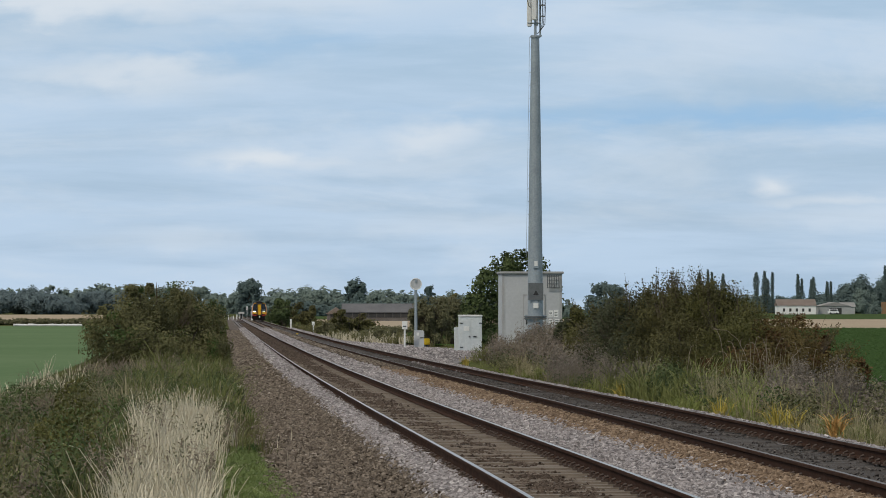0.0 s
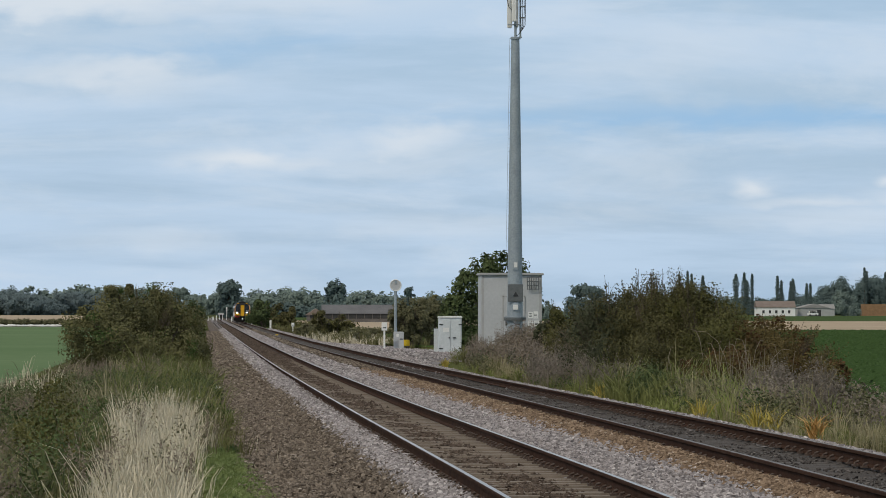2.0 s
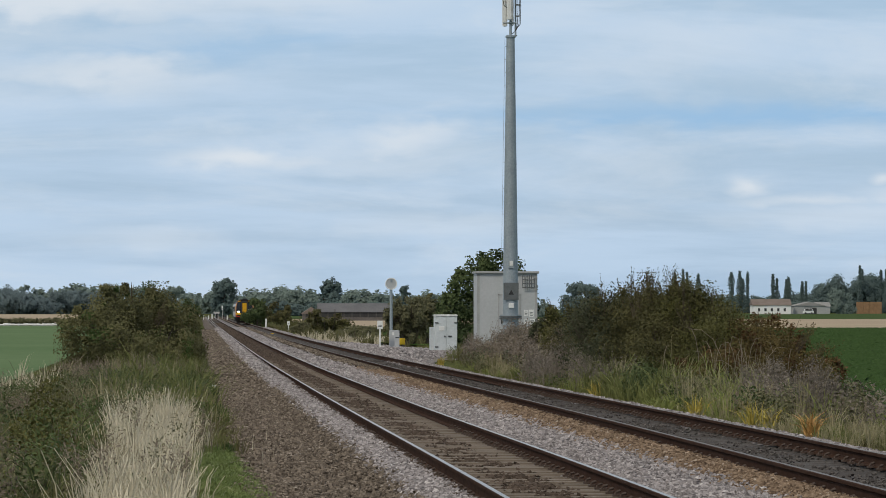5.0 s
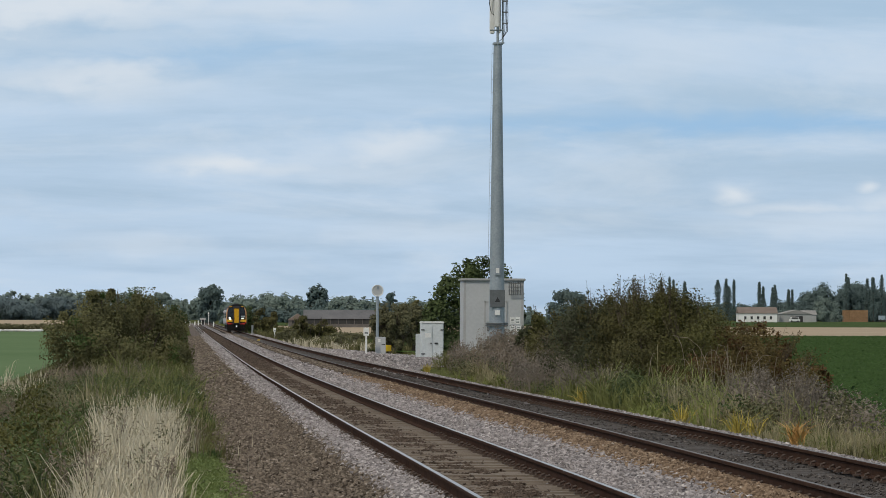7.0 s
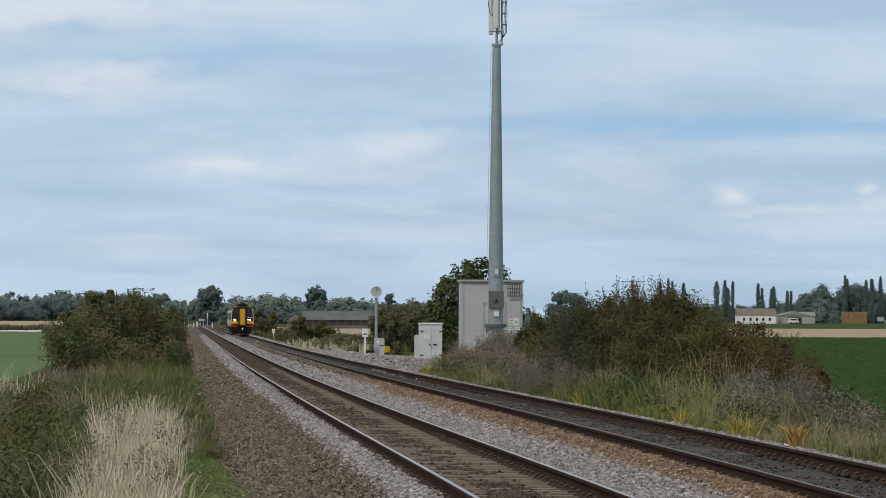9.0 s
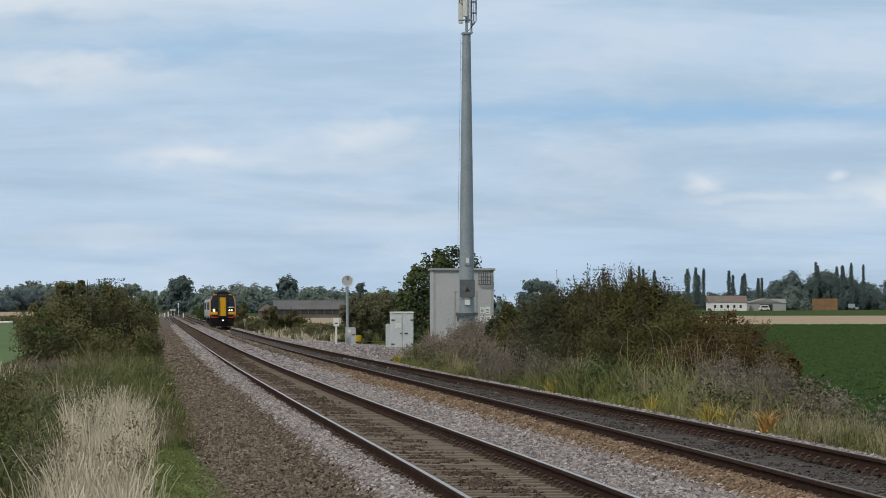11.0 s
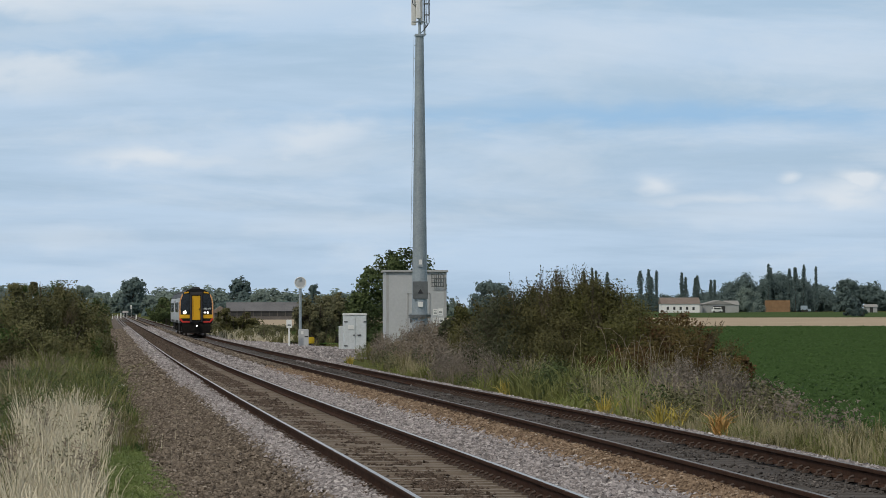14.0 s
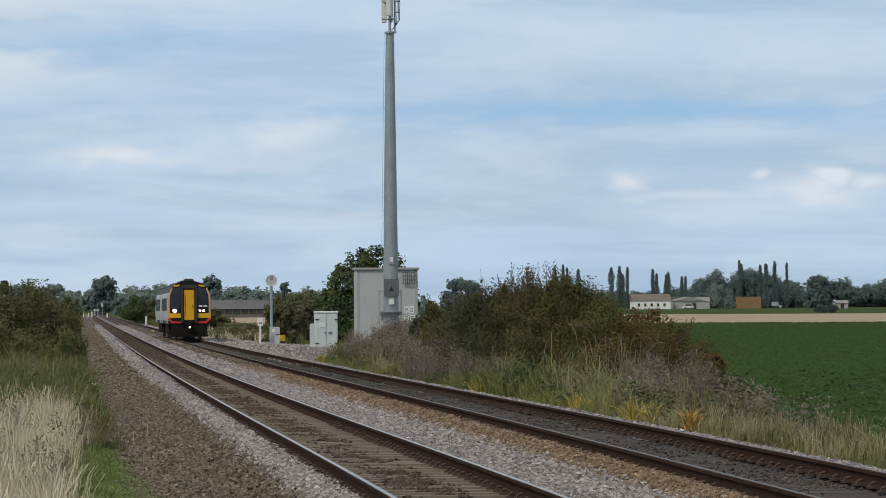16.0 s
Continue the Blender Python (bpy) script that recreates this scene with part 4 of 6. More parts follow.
def build_right_bushes():
    z = g(11, 105)
    TH = "dense olive-brown thorn bush in the lineside thicket"
    B = [(10.35, 112, z + 1.25, 0.7, 1.5, 0.8), (10.8, 111, z + 1.75, 0.75, 1.6, 0.85), (11.2, 112, z + 1.4, 0.8, 1.6, 0.9), (10.5, 109, z + 0.7, 0.8, 1.2, 0.6)]
    bush("thorn_bush", "dark grey-green thorn bush at the start of the thicket", B, 28800, 0.040, L_SLOE, (10.8, 111, z), 130)
    B = [(11.5, 109, z + 1.95, 0.75, 1.5, 0.8), (12.0, 108, z + 1.6, 0.8, 1.5, 0.95), (11.6, 106, z + 1.0, 0.9, 1.3, 0.8), (11.0, 107, z + 0.8, 0.7, 1.2, 0.7)]
    bush("thorn_bush", TH, B, 32000, 0.039, L_HAWTHORN, (11.6, 108, z), 170)
    B = [(12.5, 108, z + 1.95, 0.7, 1.5, 0.85), (13.0, 107, z + 1.65, 0.8, 1.5, 0.85), (12.6, 104, z + 1.05, 0.9, 1.3, 0.8), (13.4, 106, z + 1.3, 0.7, 1.3, 0.75)]
    bush("bramble_bush", "olive bramble bush in the lineside thicket", B, 35200, 0.039, L_BRAMBLE, (12.7, 106, z), 170)
    B = [(13.75, 104, z + 1.2, 0.65, 1.4, 0.75), (14.25, 104, z + 1.15, 0.6, 1.4, 0.7), (14.7, 103, z + 0.8, 0.6, 1.4, 0.6), (13.4, 102, z + 0.7, 0.8, 1.2, 0.6), (15.1, 102, z + 0.4, 0.5, 1.2, 0.5), (12.4, 101, z + 0.6, 0.9, 1.1, 0.55)]
    bush("bramble_bush", "reddish-brown bramble bush at the thicket's end", B, 28800, 0.037, L_AUTUMN, (13.7, 103, z), 130, [("red_growth", L_RED, 4500, 0.05)])
    z = g(11.8, 126)
    B = [(11.3, 129, z + 0.75, 0.8, 1.6, 0.6), (12.0, 127, z + 1.0, 0.9, 1.8, 0.7), (12.9, 125, z + 1.35, 0.9, 1.8, 0.75), (11.7, 123, z + 0.55, 0.8, 1.3, 0.5)]
    bush("thorn_bush", "olive thorn bush behind seeding weeds", B, 22400, 0.047, L_HAWTHORN, (12, 126, z), 110)
    for bx, by, bz, br in ((10.6, 110, 2.4, 0.36), (11.3, 109, 2.55, 0.4), (11.75, 108, 2.45, 0.4), (12.35, 107, 2.6, 0.4), (13.1, 106, 2.25, 0.4), (13.9, 104, 1.85, 0.3)):
        zz = g(bx, by)
        bush("thorn_shoot", "thin ragged shoot rising out of the thicket", [(bx, by, zz + bz - 0.2, br, 0.4, br * 1.2), (bx + 0.15, by, zz + bz - 0.9, br * 1.2, 0.5, 0.5)], 2200, 0.042, L_HAWTHORN, (bx, by, zz), 40)
    # bare arching canes
    t = tagged(empty("bramble_canes", pose(0, 0, 0)), "bare pale arching bramble canes before the thicket", "bramble canes")
    for k in range(34):
        bm = BM()
        x, y = rng.normal(12.6, 0.6), rng.normal(98.5, 0.7)
        q = Vector((x, y, g(x, y)))
        dx, h = rng.normal(0, 0.4), rng.uniform(0.8, 1.7)
        for i in range(5):
            u0, u1 = i / 5, (i + 1) / 5
            tube(bm, q + Vector((dx * u0 * u0, 0, h * math.sin(u0 * 1.7))), q + Vector((dx * u1 * u1, 0, h * math.sin(u1 * 1.7))), 0.006, 0.005, 4)
        part("cane", bm, G_PINKISH, t)


build_left_bush()
build_right_bushes()


def cabin_tree():
    """A young tree, full to the ground, tallest beside the mast and falling away to one side."""
    x, y = 13.6, 197
    z = g(x, y)
    t = tagged(empty("tree", pose(x, y, z)), "leafy dark green young tree behind the equipment cabin", "tree")
    B = [(0.35, 0, 4.15, 0.50, 0.6, 0.55), (-0.15, 0, 3.95, 0.55, 0.7, 0.50), (0.75, 0, 3.5, 0.8, 0.9, 0.7), (-0.65, 0, 3.55, 0.55, 0.7, 0.50), (-1.15, 0, 3.2, 0.50, 0.7, 0.45), (-1.5, 0, 2.75, 0.50, 0.7, 0.45), (-0.3, 0.2, 3.0, 0.9, 1.0, 0.8), (-1.1, 0, 2.3, 0.8, 0.9, 0.7), (-1.9, 0, 2.2, 0.45, 0.6, 0.42), (-2.0, 0, 1.65, 0.50, 0.7, 0.5), (-1.5, 0, 1.4, 0.8, 0.9, 0.8), (-2.25, 0.3, 1.0, 0.5, 0.7, 0.6), (-0.2, 0.3, 1.8, 1.2, 1.0, 1.2), (0.9, 0.3, 2.2, 1.0, 1.0, 1.2), (-1.0, 0.2, 0.6, 1.0, 0.8, 0.6)]
    B = [(a * 1.08, b, c * 1.06, d, e, f) for a, b, c, d, e, f in B]
    bm = BM()
    tube(bm, (0, 0.2, -0.1), (0, 0.1, 1.6), 0.13, 0.09, 8)
    tube(bm, (0, 0.1, 1.6), (0.2, 0, 3.9), 0.09, 0.02, 7)
    part("trunk", bm, L_BARK, t)
    for b in B[1:12]:
        bm = BM()
        tube(bm, (0, 0.1, min(1.5, b[2] * 0.5)), (b[0] * 0.6, b[1], b[2] * 0.85), 0.05, 0.03, 6)
        tube(bm, (b[0] * 0.6, b[1], b[2] * 0.85), (b[0], b[1], b[2] + b[5] * 0.6), 0.03, 0.008, 5)
        part("limb", bm, L_BARK, t)
    p, way = blob_points(13500, B, 0.45, 60, 0.24, True)
    v, f = leaves(p, 0.10, face=way + np.array([0, -0.3, 0]), toss=0.8)
    raw("crown", v, f, L_DARK, t)
    return t


cabin_tree()


def stuff(name, label, pieces, material):
    off, V, F = 0, [], []
    for v, f in pieces:
        V.append(v)
        F.append(f + off)
        off += len(v)
    return tagged(raw(name, np.concatenate(V), np.concatenate(F), material, kind="stuff"), label, "grass")


def left_edge(y):
    return np.clip(0.72 - 0.0042 * (y - 45), 0.15, 0.8)


def on_bank(x, y):
    return x < left_edge(y) + 0.06 * np.sin(y * 1.7)


def hts(p, lo, hi):
    """Blade heights: each patch has its own growth."""
    patch = 0.95 + 0.35 * nz(p[:, 0], p[:, 1], 2.7, 3) + 0.22 * nz(p[:, 0], p[:, 1], 7.1, 1)
    return rng.uniform(lo, hi, len(p)) * np.clip(patch, 0.45, 1.6)


# left bank
def bank(x, y):
    return on_bank(x, y) & (x > -6.0 + np.maximum(0, y - 95) * 0.014 + 0.2 * np.sin(y * 0.31)) & ~((x > -0.12) & (y < 62))


def straw_zone(x, y):
    return bank(x, y) & (np.abs(x + 0.40 + 0.007 * (y - 30)) < 0.44 + 0.24 * nz(x, y, 2.2, 2)) & (y < 80 + 8 * nz(x, y, 3.0, 1))


def dark_side(x, y):
    """The field side of the bank, where leafy weeds outgrow the grass."""
    return bank(x, y) & (x < -0.75 - 0.012 * (y - 42) + 0.35 * nz(x, y, 1.3, 6))


p = scatter(30000, -6.6, 0.85, 31, 175, 1.5, bank)
stuff("bank_grass", "rough olive green grass on the bank", [blades(p, hts(p, 0.10, 0.28), 0.012, 0.8)], G_OLIVE)
stuff("olive_bank_tufts", "arching olive grass tufts on the bank", [tufts(1900, -6.6, 0.85, 34, 175, 1.3, lambda x, y: bank(x, y) & ~straw_zone(x, y) & (nz(x, y, 1.1, 1) < 0.0), 30, 0.24, 0.18, 0.45, 0.009, 1.2)], G_OLIVE)
stuff("green_bank_tufts", "arching green grass tufts on the bank", [tufts(1600, -6.6, 0.85, 34, 175, 1.3, lambda x, y: bank(x, y) & ~straw_zone(x, y) & (nz(x, y, 1.1, 1) > 0.2), 30, 0.24, 0.18, 0.45, 0.010, 1.2)], G_GREEN)
# dark tufts between the clumps colour in the shade of hollows
stuff("dark_bank_tufts", "dark green rank grass coloured as shaded hollows of the bank", [tufts(900, -6.0, 0.3, 36, 150, 1.2, lambda x, y: bank(x, y) & ~straw_zone(x, y) & (np.abs(nz(x, y, 1.1, 1) - 0.1) < 0.22), 26, 0.22, 0.2, 0.5, 0.016, 1.0)], L_DARK)
stuff("straw_grass", "tall bleached straw-coloured grass", [tufts(2900, -2.2, 0.35, 30, 88, 1.1, straw_zone, 22, 0.16, 0.26, 0.66, 0.0085, 0.5, uneven=0.45)], G_STRAW)
stuff("straw_tufts", "scattered bleached grass tufts", [tufts(760, -6, 0.4, 46, 165, 1.2, lambda x, y: bank(x, y) & (nz(x, y, 1.6, 12) > 0.2), 12, 0.2, 0.25, 0.55, 0.010, 0.9)], G_TAN)
stuff("grey_seed_tufts", "grey-brown seeding tufts on the bank", [tufts(520, -6, 0.2, 44, 165, 1.3, lambda x, y: bank(x, y) & (nz(x, y, 1.3, 4) > 0.35), 26, 0.2, 0.3, 0.6, 0.012, 0.8)], G_PINKISH)
p = scatter(6000, -6, 0.2, 36, 165, 1.3, lambda x, y: bank(x, y) & (nz(x, y, 0.8, 4) > 0.0))
stuff("seeding_weeds", "brown seeding weeds on the bank", [plumes(p, hts(p, 0.3, 0.6), 0.010)], G_PINKISH)


def weed_mounds(name, label, spots, per, size, material):
    """Leafy weeds in rounded hummocks: x, y, half width, half depth, height of each."""
    P, W = [], []
    for x, y, w, d, h in spots:
        p, way = blob_points(int(per * (w / 0.35)), [(x, y, g(x, y) + h * 0.42, w, d, h * 0.6)], 0.5, 40, 0.24, True)
        P.append(p)
        W.append(way)
    p, way = np.concatenate(P), np.concatenate(W)
    k = p[:, 2] > ground_z(p[:, 0], p[:, 1])
    v, f = leaves(p[k], size, 0, 2.0, way[k] + np.array([0, -0.3, 0]), 0.8)
    return tagged(raw(name, v, f, material, kind="stuff"), label, "weeds")


def spots(m, x0, x1, y0, y1, power, cond, lo, hi):
    x, y = rng.uniform(x0, x1, m), y0 + (y1 - y0) * rng.uniform(0, 1, m) ** power
    k = cond(x, y)
    return [(a, b, rng.uniform(0.22, 0.55), rng.uniform(0.5, 1.3), rng.uniform(lo, hi)) for a, b in zip(x[k], y[k])]


weed_mounds("dark_weed_mounds", "dark green leafy weed hummocks on the bank", spots(44, -5.5, -0.8, 40, 125, 1.0, dark_side, 0.25, 0.5) + spots(40, -2.6, 0.2, 92, 146, 1.0, bank, 0.35, 0.62), 460, 0.030, L_DARK)
weed_mounds("olive_weed_mounds", "dull green weed hummocks on the bank", spots(60, -5.5, -0.5, 36, 140, 1.1, dark_side, 0.3, 0.55), 460, 0.030, L_SCRUB)
weed_mounds("fresh_weed_mounds", "fresh green weed hummocks on the bank", spots(46, -4.5, 0.1, 46, 125, 1.0, lambda x, y: bank(x, y) & ~straw_zone(x, y), 0.25, 0.5), 420, 0.032, L_FRESH)
weed_mounds("withered_docks", "dark withered docks standing in the straw grass", [(-0.55, 52, 0.10, 0.3, 0.66), (-0.30, 55, 0.12, 0.3, 0.62), (-0.62, 43, 0.10, 0.3, 0.5), (-0.2, 44, 0.10, 0.3, 0.48), (-0.75, 63, 0.16, 0.4, 0.6), (-0.1, 62, 0.14, 0.4, 0.5), (-0.45, 47, 0.08, 0.3, 0.6)], 420, 0.024, L_SCRUB)


def nettles(name, label, n, x0, x1, y0, y1, cond, hi, size, material):
    """Leafy low weeds in clumps."""
    p = scatter(n, x0, x1, y0, y1, 1.4, cond)
    top = np.clip(0.55 + 0.5 * nz(p[:, 0], p[:, 1], 3.1, 7), 0.2, 1.1) * hi
    p[:, 2] += top * rng.uniform(0.15, 1.0, len(p)) ** 0.6
    v, f = leaves(p, size)
    return tagged(raw(name, v, f, material, kind="stuff"), label, "weeds")


# leafy weeds whose dark green also stands for shadow in the grass
nettles("bank_nettles", "dark green leafy weeds among the bank grass", 14000, -6.4, 0.4, 33, 165, lambda x, y: bank(x, y) & (nz(x, y, 1.0, 9) > 0.0), 0.38, 0.034, L_DARK)
nettles("bank_docks", "brown withered dock and leaf litter on the bank", 8000, -6.4, 0.4, 33, 165, lambda x, y: bank(x, y) & (nz(x, y, 1.2, 13) > 0.15), 0.4, 0.034, L_SCRUB)
p = scatter(40000, -0.2, 0.95, 40, 66, 1.0, lambda x, y: x < 0.98 - 0.02 * (y - 42) + 0.05 * np.sin(y * 3))
stuff("lime_mat", "low mat of bright lime green moss and grass", [blades(p, rng.uniform(0.02, 0.08, len(p)), 0.014, 1.2)], G_MOSS)
stuff("dark_tufts", "dark green weed tufts at the path edge", [tufts(5, cx - w, cx + w, cy - 1, cy + 1, 1, lambda x, y: x > -9, 60, 0.12, 0.25, 0.42, 0.014, 0.3) for cx, cy, w in ((0.50, 65, 0.10), (0.42, 84, 0.12), (0.30, 112, 0.2))], L_FRESH)


# right verge
def right_verge(x, y):
    edge = np.interp(y, [40, 110, 165, 190, 265, 330, 600], [9.15, 9.15, 9.7, 11.2, 11.7, 9.6, 9.4])
    return x > edge + 0.15 * np.sin(y * 0.8) + 0.1 * np.sin(y * 2.1)


def mound(x, y):
    return right_verge(x, y) & (((x - 12.4) / 2.2) ** 2 + ((y - 150) / 26) ** 2 < 1.2)


def verge(x, y):
    return right_verge(x, y) & (x < 12.7 + verge_shift(y) + 0.2 * np.sin(y * 0.5))


def rise(x, y):
    """Growth is low by the ballast and tall before the thicket."""
    edge = np.interp(y, [40, 110, 165, 190], [9.15, 9.15, 9.7, 11.1])
    return np.interp(x - edge, [0, 0.25, 1.0, 1.9, 3.0, 3.8], [0.4, 0.65, 1.05, 1.1, 0.7, 0.4]) * np.interp(y, [55, 72, 90], [0.42, 0.62, 1.0])


def near_spot(x, y, cx, cy, rx, ry):
    return ((x - cx) / rx) ** 2 + ((y - cy) / ry) ** 2 < 1


def straw_spot(x, y):
    return verge(x, y) & (near_spot(x, y, 9.75, 79, 0.75, 6) | (y < 68) | near_spot(x, y, 10.2, 140, 0.7, 9) | (nz(x, y, 1.7, 8) > 0.35))


def mauve_spot(x, y):
    return verge(x, y) & (near_spot(x, y, 11.1, 74, 1.3, 9) | near_spot(x, y, 11.0, 122, 1.3, 14) | (nz(x, y, 0.9, 5) > 0.5))


p = scatter(34000, 8.8, 15.8, 52, 260, 1.5, verge)
stuff("verge_grass", "rough green verge grass by the ballast", [blades(p, hts(p, 0.10, 0.30), 0.013, 0.8)], G_GREEN)
stuff("green_verge_tufts", "arching green grass tufts along the verge", [tufts(1100, 8.8, 15.4, 67, 190, 1.4, lambda x, y: verge(x, y) & (nz(x, y, 1.1, 2) > 0.1), 34, 0.18, 0.25, 0.6, 0.014, 1.0, rise)], G_GREEN)
stuff("lush_verge_clump", "lush green arching clump of verge grass", [tufts(150, 9.2, 11.2, 88, 108, 1, lambda x, y: near_spot(x, y, 10.1, 98, 1.0, 9), 40, 0.2, 0.5, 0.85, 0.017, 0.9)], G_GREEN)
stuff("lime_verge_tufts", "fresh light green arching verge tufts", [tufts(480, 8.8, 13, 68, 150, 1.3, lambda x, y: verge(x, y) & (nz(x, y, 1.0, 11) > 0.0), 34, 0.18, 0.3, 0.75, 0.015, 0.9, rise)], G_LIME)
stuff("straw_verge_tufts", "bleached straw tufts along the verge", [tufts(1000, 8.8, 14, 54, 175, 1.3, straw_spot, 26, 0.14, 0.35, 0.85, 0.011, 0.5, rise)], G_TAN)
stuff("olive_verge_tufts", "dull olive tufts along the verge", [tufts(700, 9.2, 15.6, 56, 185, 1.2, lambda x, y: verge(x, y) & (nz(x, y, 1.1, 2) < -0.05), 30, 0.18, 0.35, 0.7, 0.014, 0.7, rise)], G_OLIVE)
stuff("bleached_verge_tufts", "bleached dry grass along the ballast edge", [tufts(320, 8.9, 12.2, 52, 74, 1.0, lambda x, y: verge(x, y) & (nz(x, y, 2.1, 8) > 0.0), 22, 0.18, 0.22, 0.48, 0.008, 0.9)], G_TAN)
nettles("verge_nettles", "dark leafy weeds among the verge grass", 30000, 9.5, 14, 74, 160, lambda x, y: verge(x - 0.45, y) & (nz(x, y, 1.2, 9) > -0.1), 0.6, 0.045, L_DARK)
p = scatter(7000, 9.6, 14, 58, 140, 1.1, mauve_spot)
stuff("seeding_verge_weeds", "tall grey-brown seeding grass along the verge", [plumes(p, hts(p, 0.45, 0.85) * rise(p[:, 0], p[:, 1]), 0.010)], G_PINKISH)
p = scatter(11000, 9.5, 15, 122, 176, 1.0, mound)
stuff("seeding_mound_weeds", "dense mauve-brown seeding weeds before the mast", [plumes(p, hts(p, 0.5, 0.95), 0.014)], G_PINKISH)
stuff("straw_mound_tufts", "pale dry tufts at the foot of the mound", [tufts(110, 9.6, 11.4, 118, 152, 1.0, lambda x, y: right_verge(x - 0.25, y), 28, 0.2, 0.3, 0.6, 0.012, 0.6)], G_TAN)
weed_mounds("mauve_mounds", "soft mauve-brown seeding weed hummocks before the mast", spots(60, 10.2, 14.2, 126, 168, 1.0, mound, 0.7, 1.15), 560, 0.042, G_MAUVE)
weed_mounds("mauve_verge_mounds", "soft mauve-grey seeding weed hummocks before the thicket", spots(46, 9.8, 12.6, 104, 130, 1.0, verge, 0.5, 0.95) + spots(30, 10.6, 13.2, 66, 86, 1.0, verge, 0.35, 0.6), 480, 0.036, G_MAUVE)
p = np.concatenate([scatter(7000, 9.2, 11.8, 98, 130, 1.0, lambda x, y: verge(x, y) & (near_spot(x, y, 10.4, 118, 1.15, 9) | near_spot(x, y, 10.1, 105, 0.75, 5))), scatter(5000, 10.0, 12.6, 68, 90, 1.0, lambda x, y: near_spot(x, y, 11.3, 78, 1.1, 9) & (nz(x, y, 2.0, 6) > 0.0))])
stuff("mauve_verge_weeds", "dense mauve-grey seeding weeds before the thicket", [plumes(p, hts(p, 0.55, 0.9), 0.013)], G_MAUVE)
weed_mounds("lush_verge_weeds", "lush dark green leafy weeds in the verge", [(10.05, 95, 0.34, 1.0, 0.8), (10.4, 96, 0.30, 1.0, 0.72), (9.8, 97, 0.26, 0.8, 0.6)], 3000, 0.036, L_DARK)
weed_mounds("verge_weed_mounds", "dull green leafy weed hummocks in the verge", spots(34, 9.6, 13, 66, 160, 1.1, lambda x, y: verge(x - 0.4, y), 0.35, 0.7), 620, 0.038, L_SCRUB)
weed_mounds("verge_dark_mounds", "dark green leafy weed hummocks in the verge", spots(26, 9.6, 13, 72, 150, 1.1, lambda x, y: verge(x - 0.4, y), 0.3, 0.6), 620, 0.036, L_DARK)
stuff("tall_straw_clump", "tall pale arching grass before the thicket", [tufts(120, 9.3, 11.8, 70, 94, 1, lambda x, y: near_spot(x, y, 10.65, 81, 0.95, 9), 30, 0.18, 0.45, 0.9, 0.011, 0.6)], G_TAN)
stuff("tall_green_clump", "tall light green arching grass before the thicket", [tufts(130, 9.3, 11.8, 68, 96, 1, lambda x, y: near_spot(x, y, 10.5, 82, 1.0, 11), 32, 0.2, 0.4, 0.85, 0.013, 0.8)], G_LIME)
stuff("tall_bank_tufts", "tall seeding grass tussocks along the bank edge", [tufts(520, -2.2, 0.3, 84, 150, 1, lambda x, y: bank(x, y) & (nz(x, y, 1.4, 4) > -0.1), 28, 0.24, 0.4, 0.9, 0.012, 1.1)], G_GREEN)
stuff("pale_bank_tufts", "pale dry tussocks along the bank edge", [tufts(210, -3.5, 0.3, 76, 150, 1, lambda x, y: bank(x, y) & (nz(x, y, 1.3, 7) > 0.0), 20, 0.2, 0.4, 0.85, 0.012, 0.8)], G_TAN)
stuff("grey_bank_stalks", "bleached grey stalks at the field side of the bank", [tufts(46, -5.2, -3.7, 92, 120, 1, bank, 14, 0.14, 0.45, 0.8, 0.012, 0.35)], G_STRAW)
stuff("brown_bank_weeds", "brown dead weeds before the hawthorn bush", [tufts(200, -4.6, -1.2, 122, 146, 1, bank, 26, 0.25, 0.3, 0.6, 0.016, 0.8)], G_PINKISH)
nettles("bank_brambles", "dark bramble leaves spreading over the bank", 20000, -4.2, -1.2, 48, 112, lambda x, y: np.abs(x + 0.0355 * y) < 0.30 + 0.25 * nz(x, y, 1.2, 5), 0.8, 0.036, L_BRAMBLE)
p = scatter(5000, 8.7, 14, 265, 420, 1.0, right_verge)
stuff("far_verge_straw", "pale dry grass farther along the line", [blades(p, hts(p, 0.3, 0.6), 0.05, 0.3)], G_STRAW)
p = scatter(9000, 8.6, 16, 230, 600, 1.0, right_verge)
stuff("far_verge_grass", "rough brown-green grass farther along the line", [blades(p, hts(p, 0.4, 0.9), 0.06, 0.5)], G_OLIVE)
p = scatter(6000, -4, 0.2, 170, 420, 1.0)
stuff("far_bank_grass", "rough bank grass farther along the line", [blades(p, hts(p, 0.3, 0.7), 0.04, 0.5)], G_OLIVE)
p = np.concatenate([scatter(9000, -5, 0.5, -12, 30), scatter(9000, 9.2, 13, -12, 52)])
stuff("close_grass", "short rough grass beside the line close by", [blades(p, rng.uniform(0.06, 0.2, len(p)), 0.012, 0.8)], G_OLIVE)
p = np.array([[0.95, 56.0], [1.06, 60.0], [0.9, 58.5], [1.15, 71.0], [0.85, 66.0]])
p = np.concatenate([p, ground_z(p[:, 0], p[:, 1])[:, None]], 1)
stuff("dead_stalks", "few thin dead stalks standing in the path stones", [blades(p, rng.uniform(0.25, 0.36, len(p)), 0.012, 0.15)], G_STRAW)


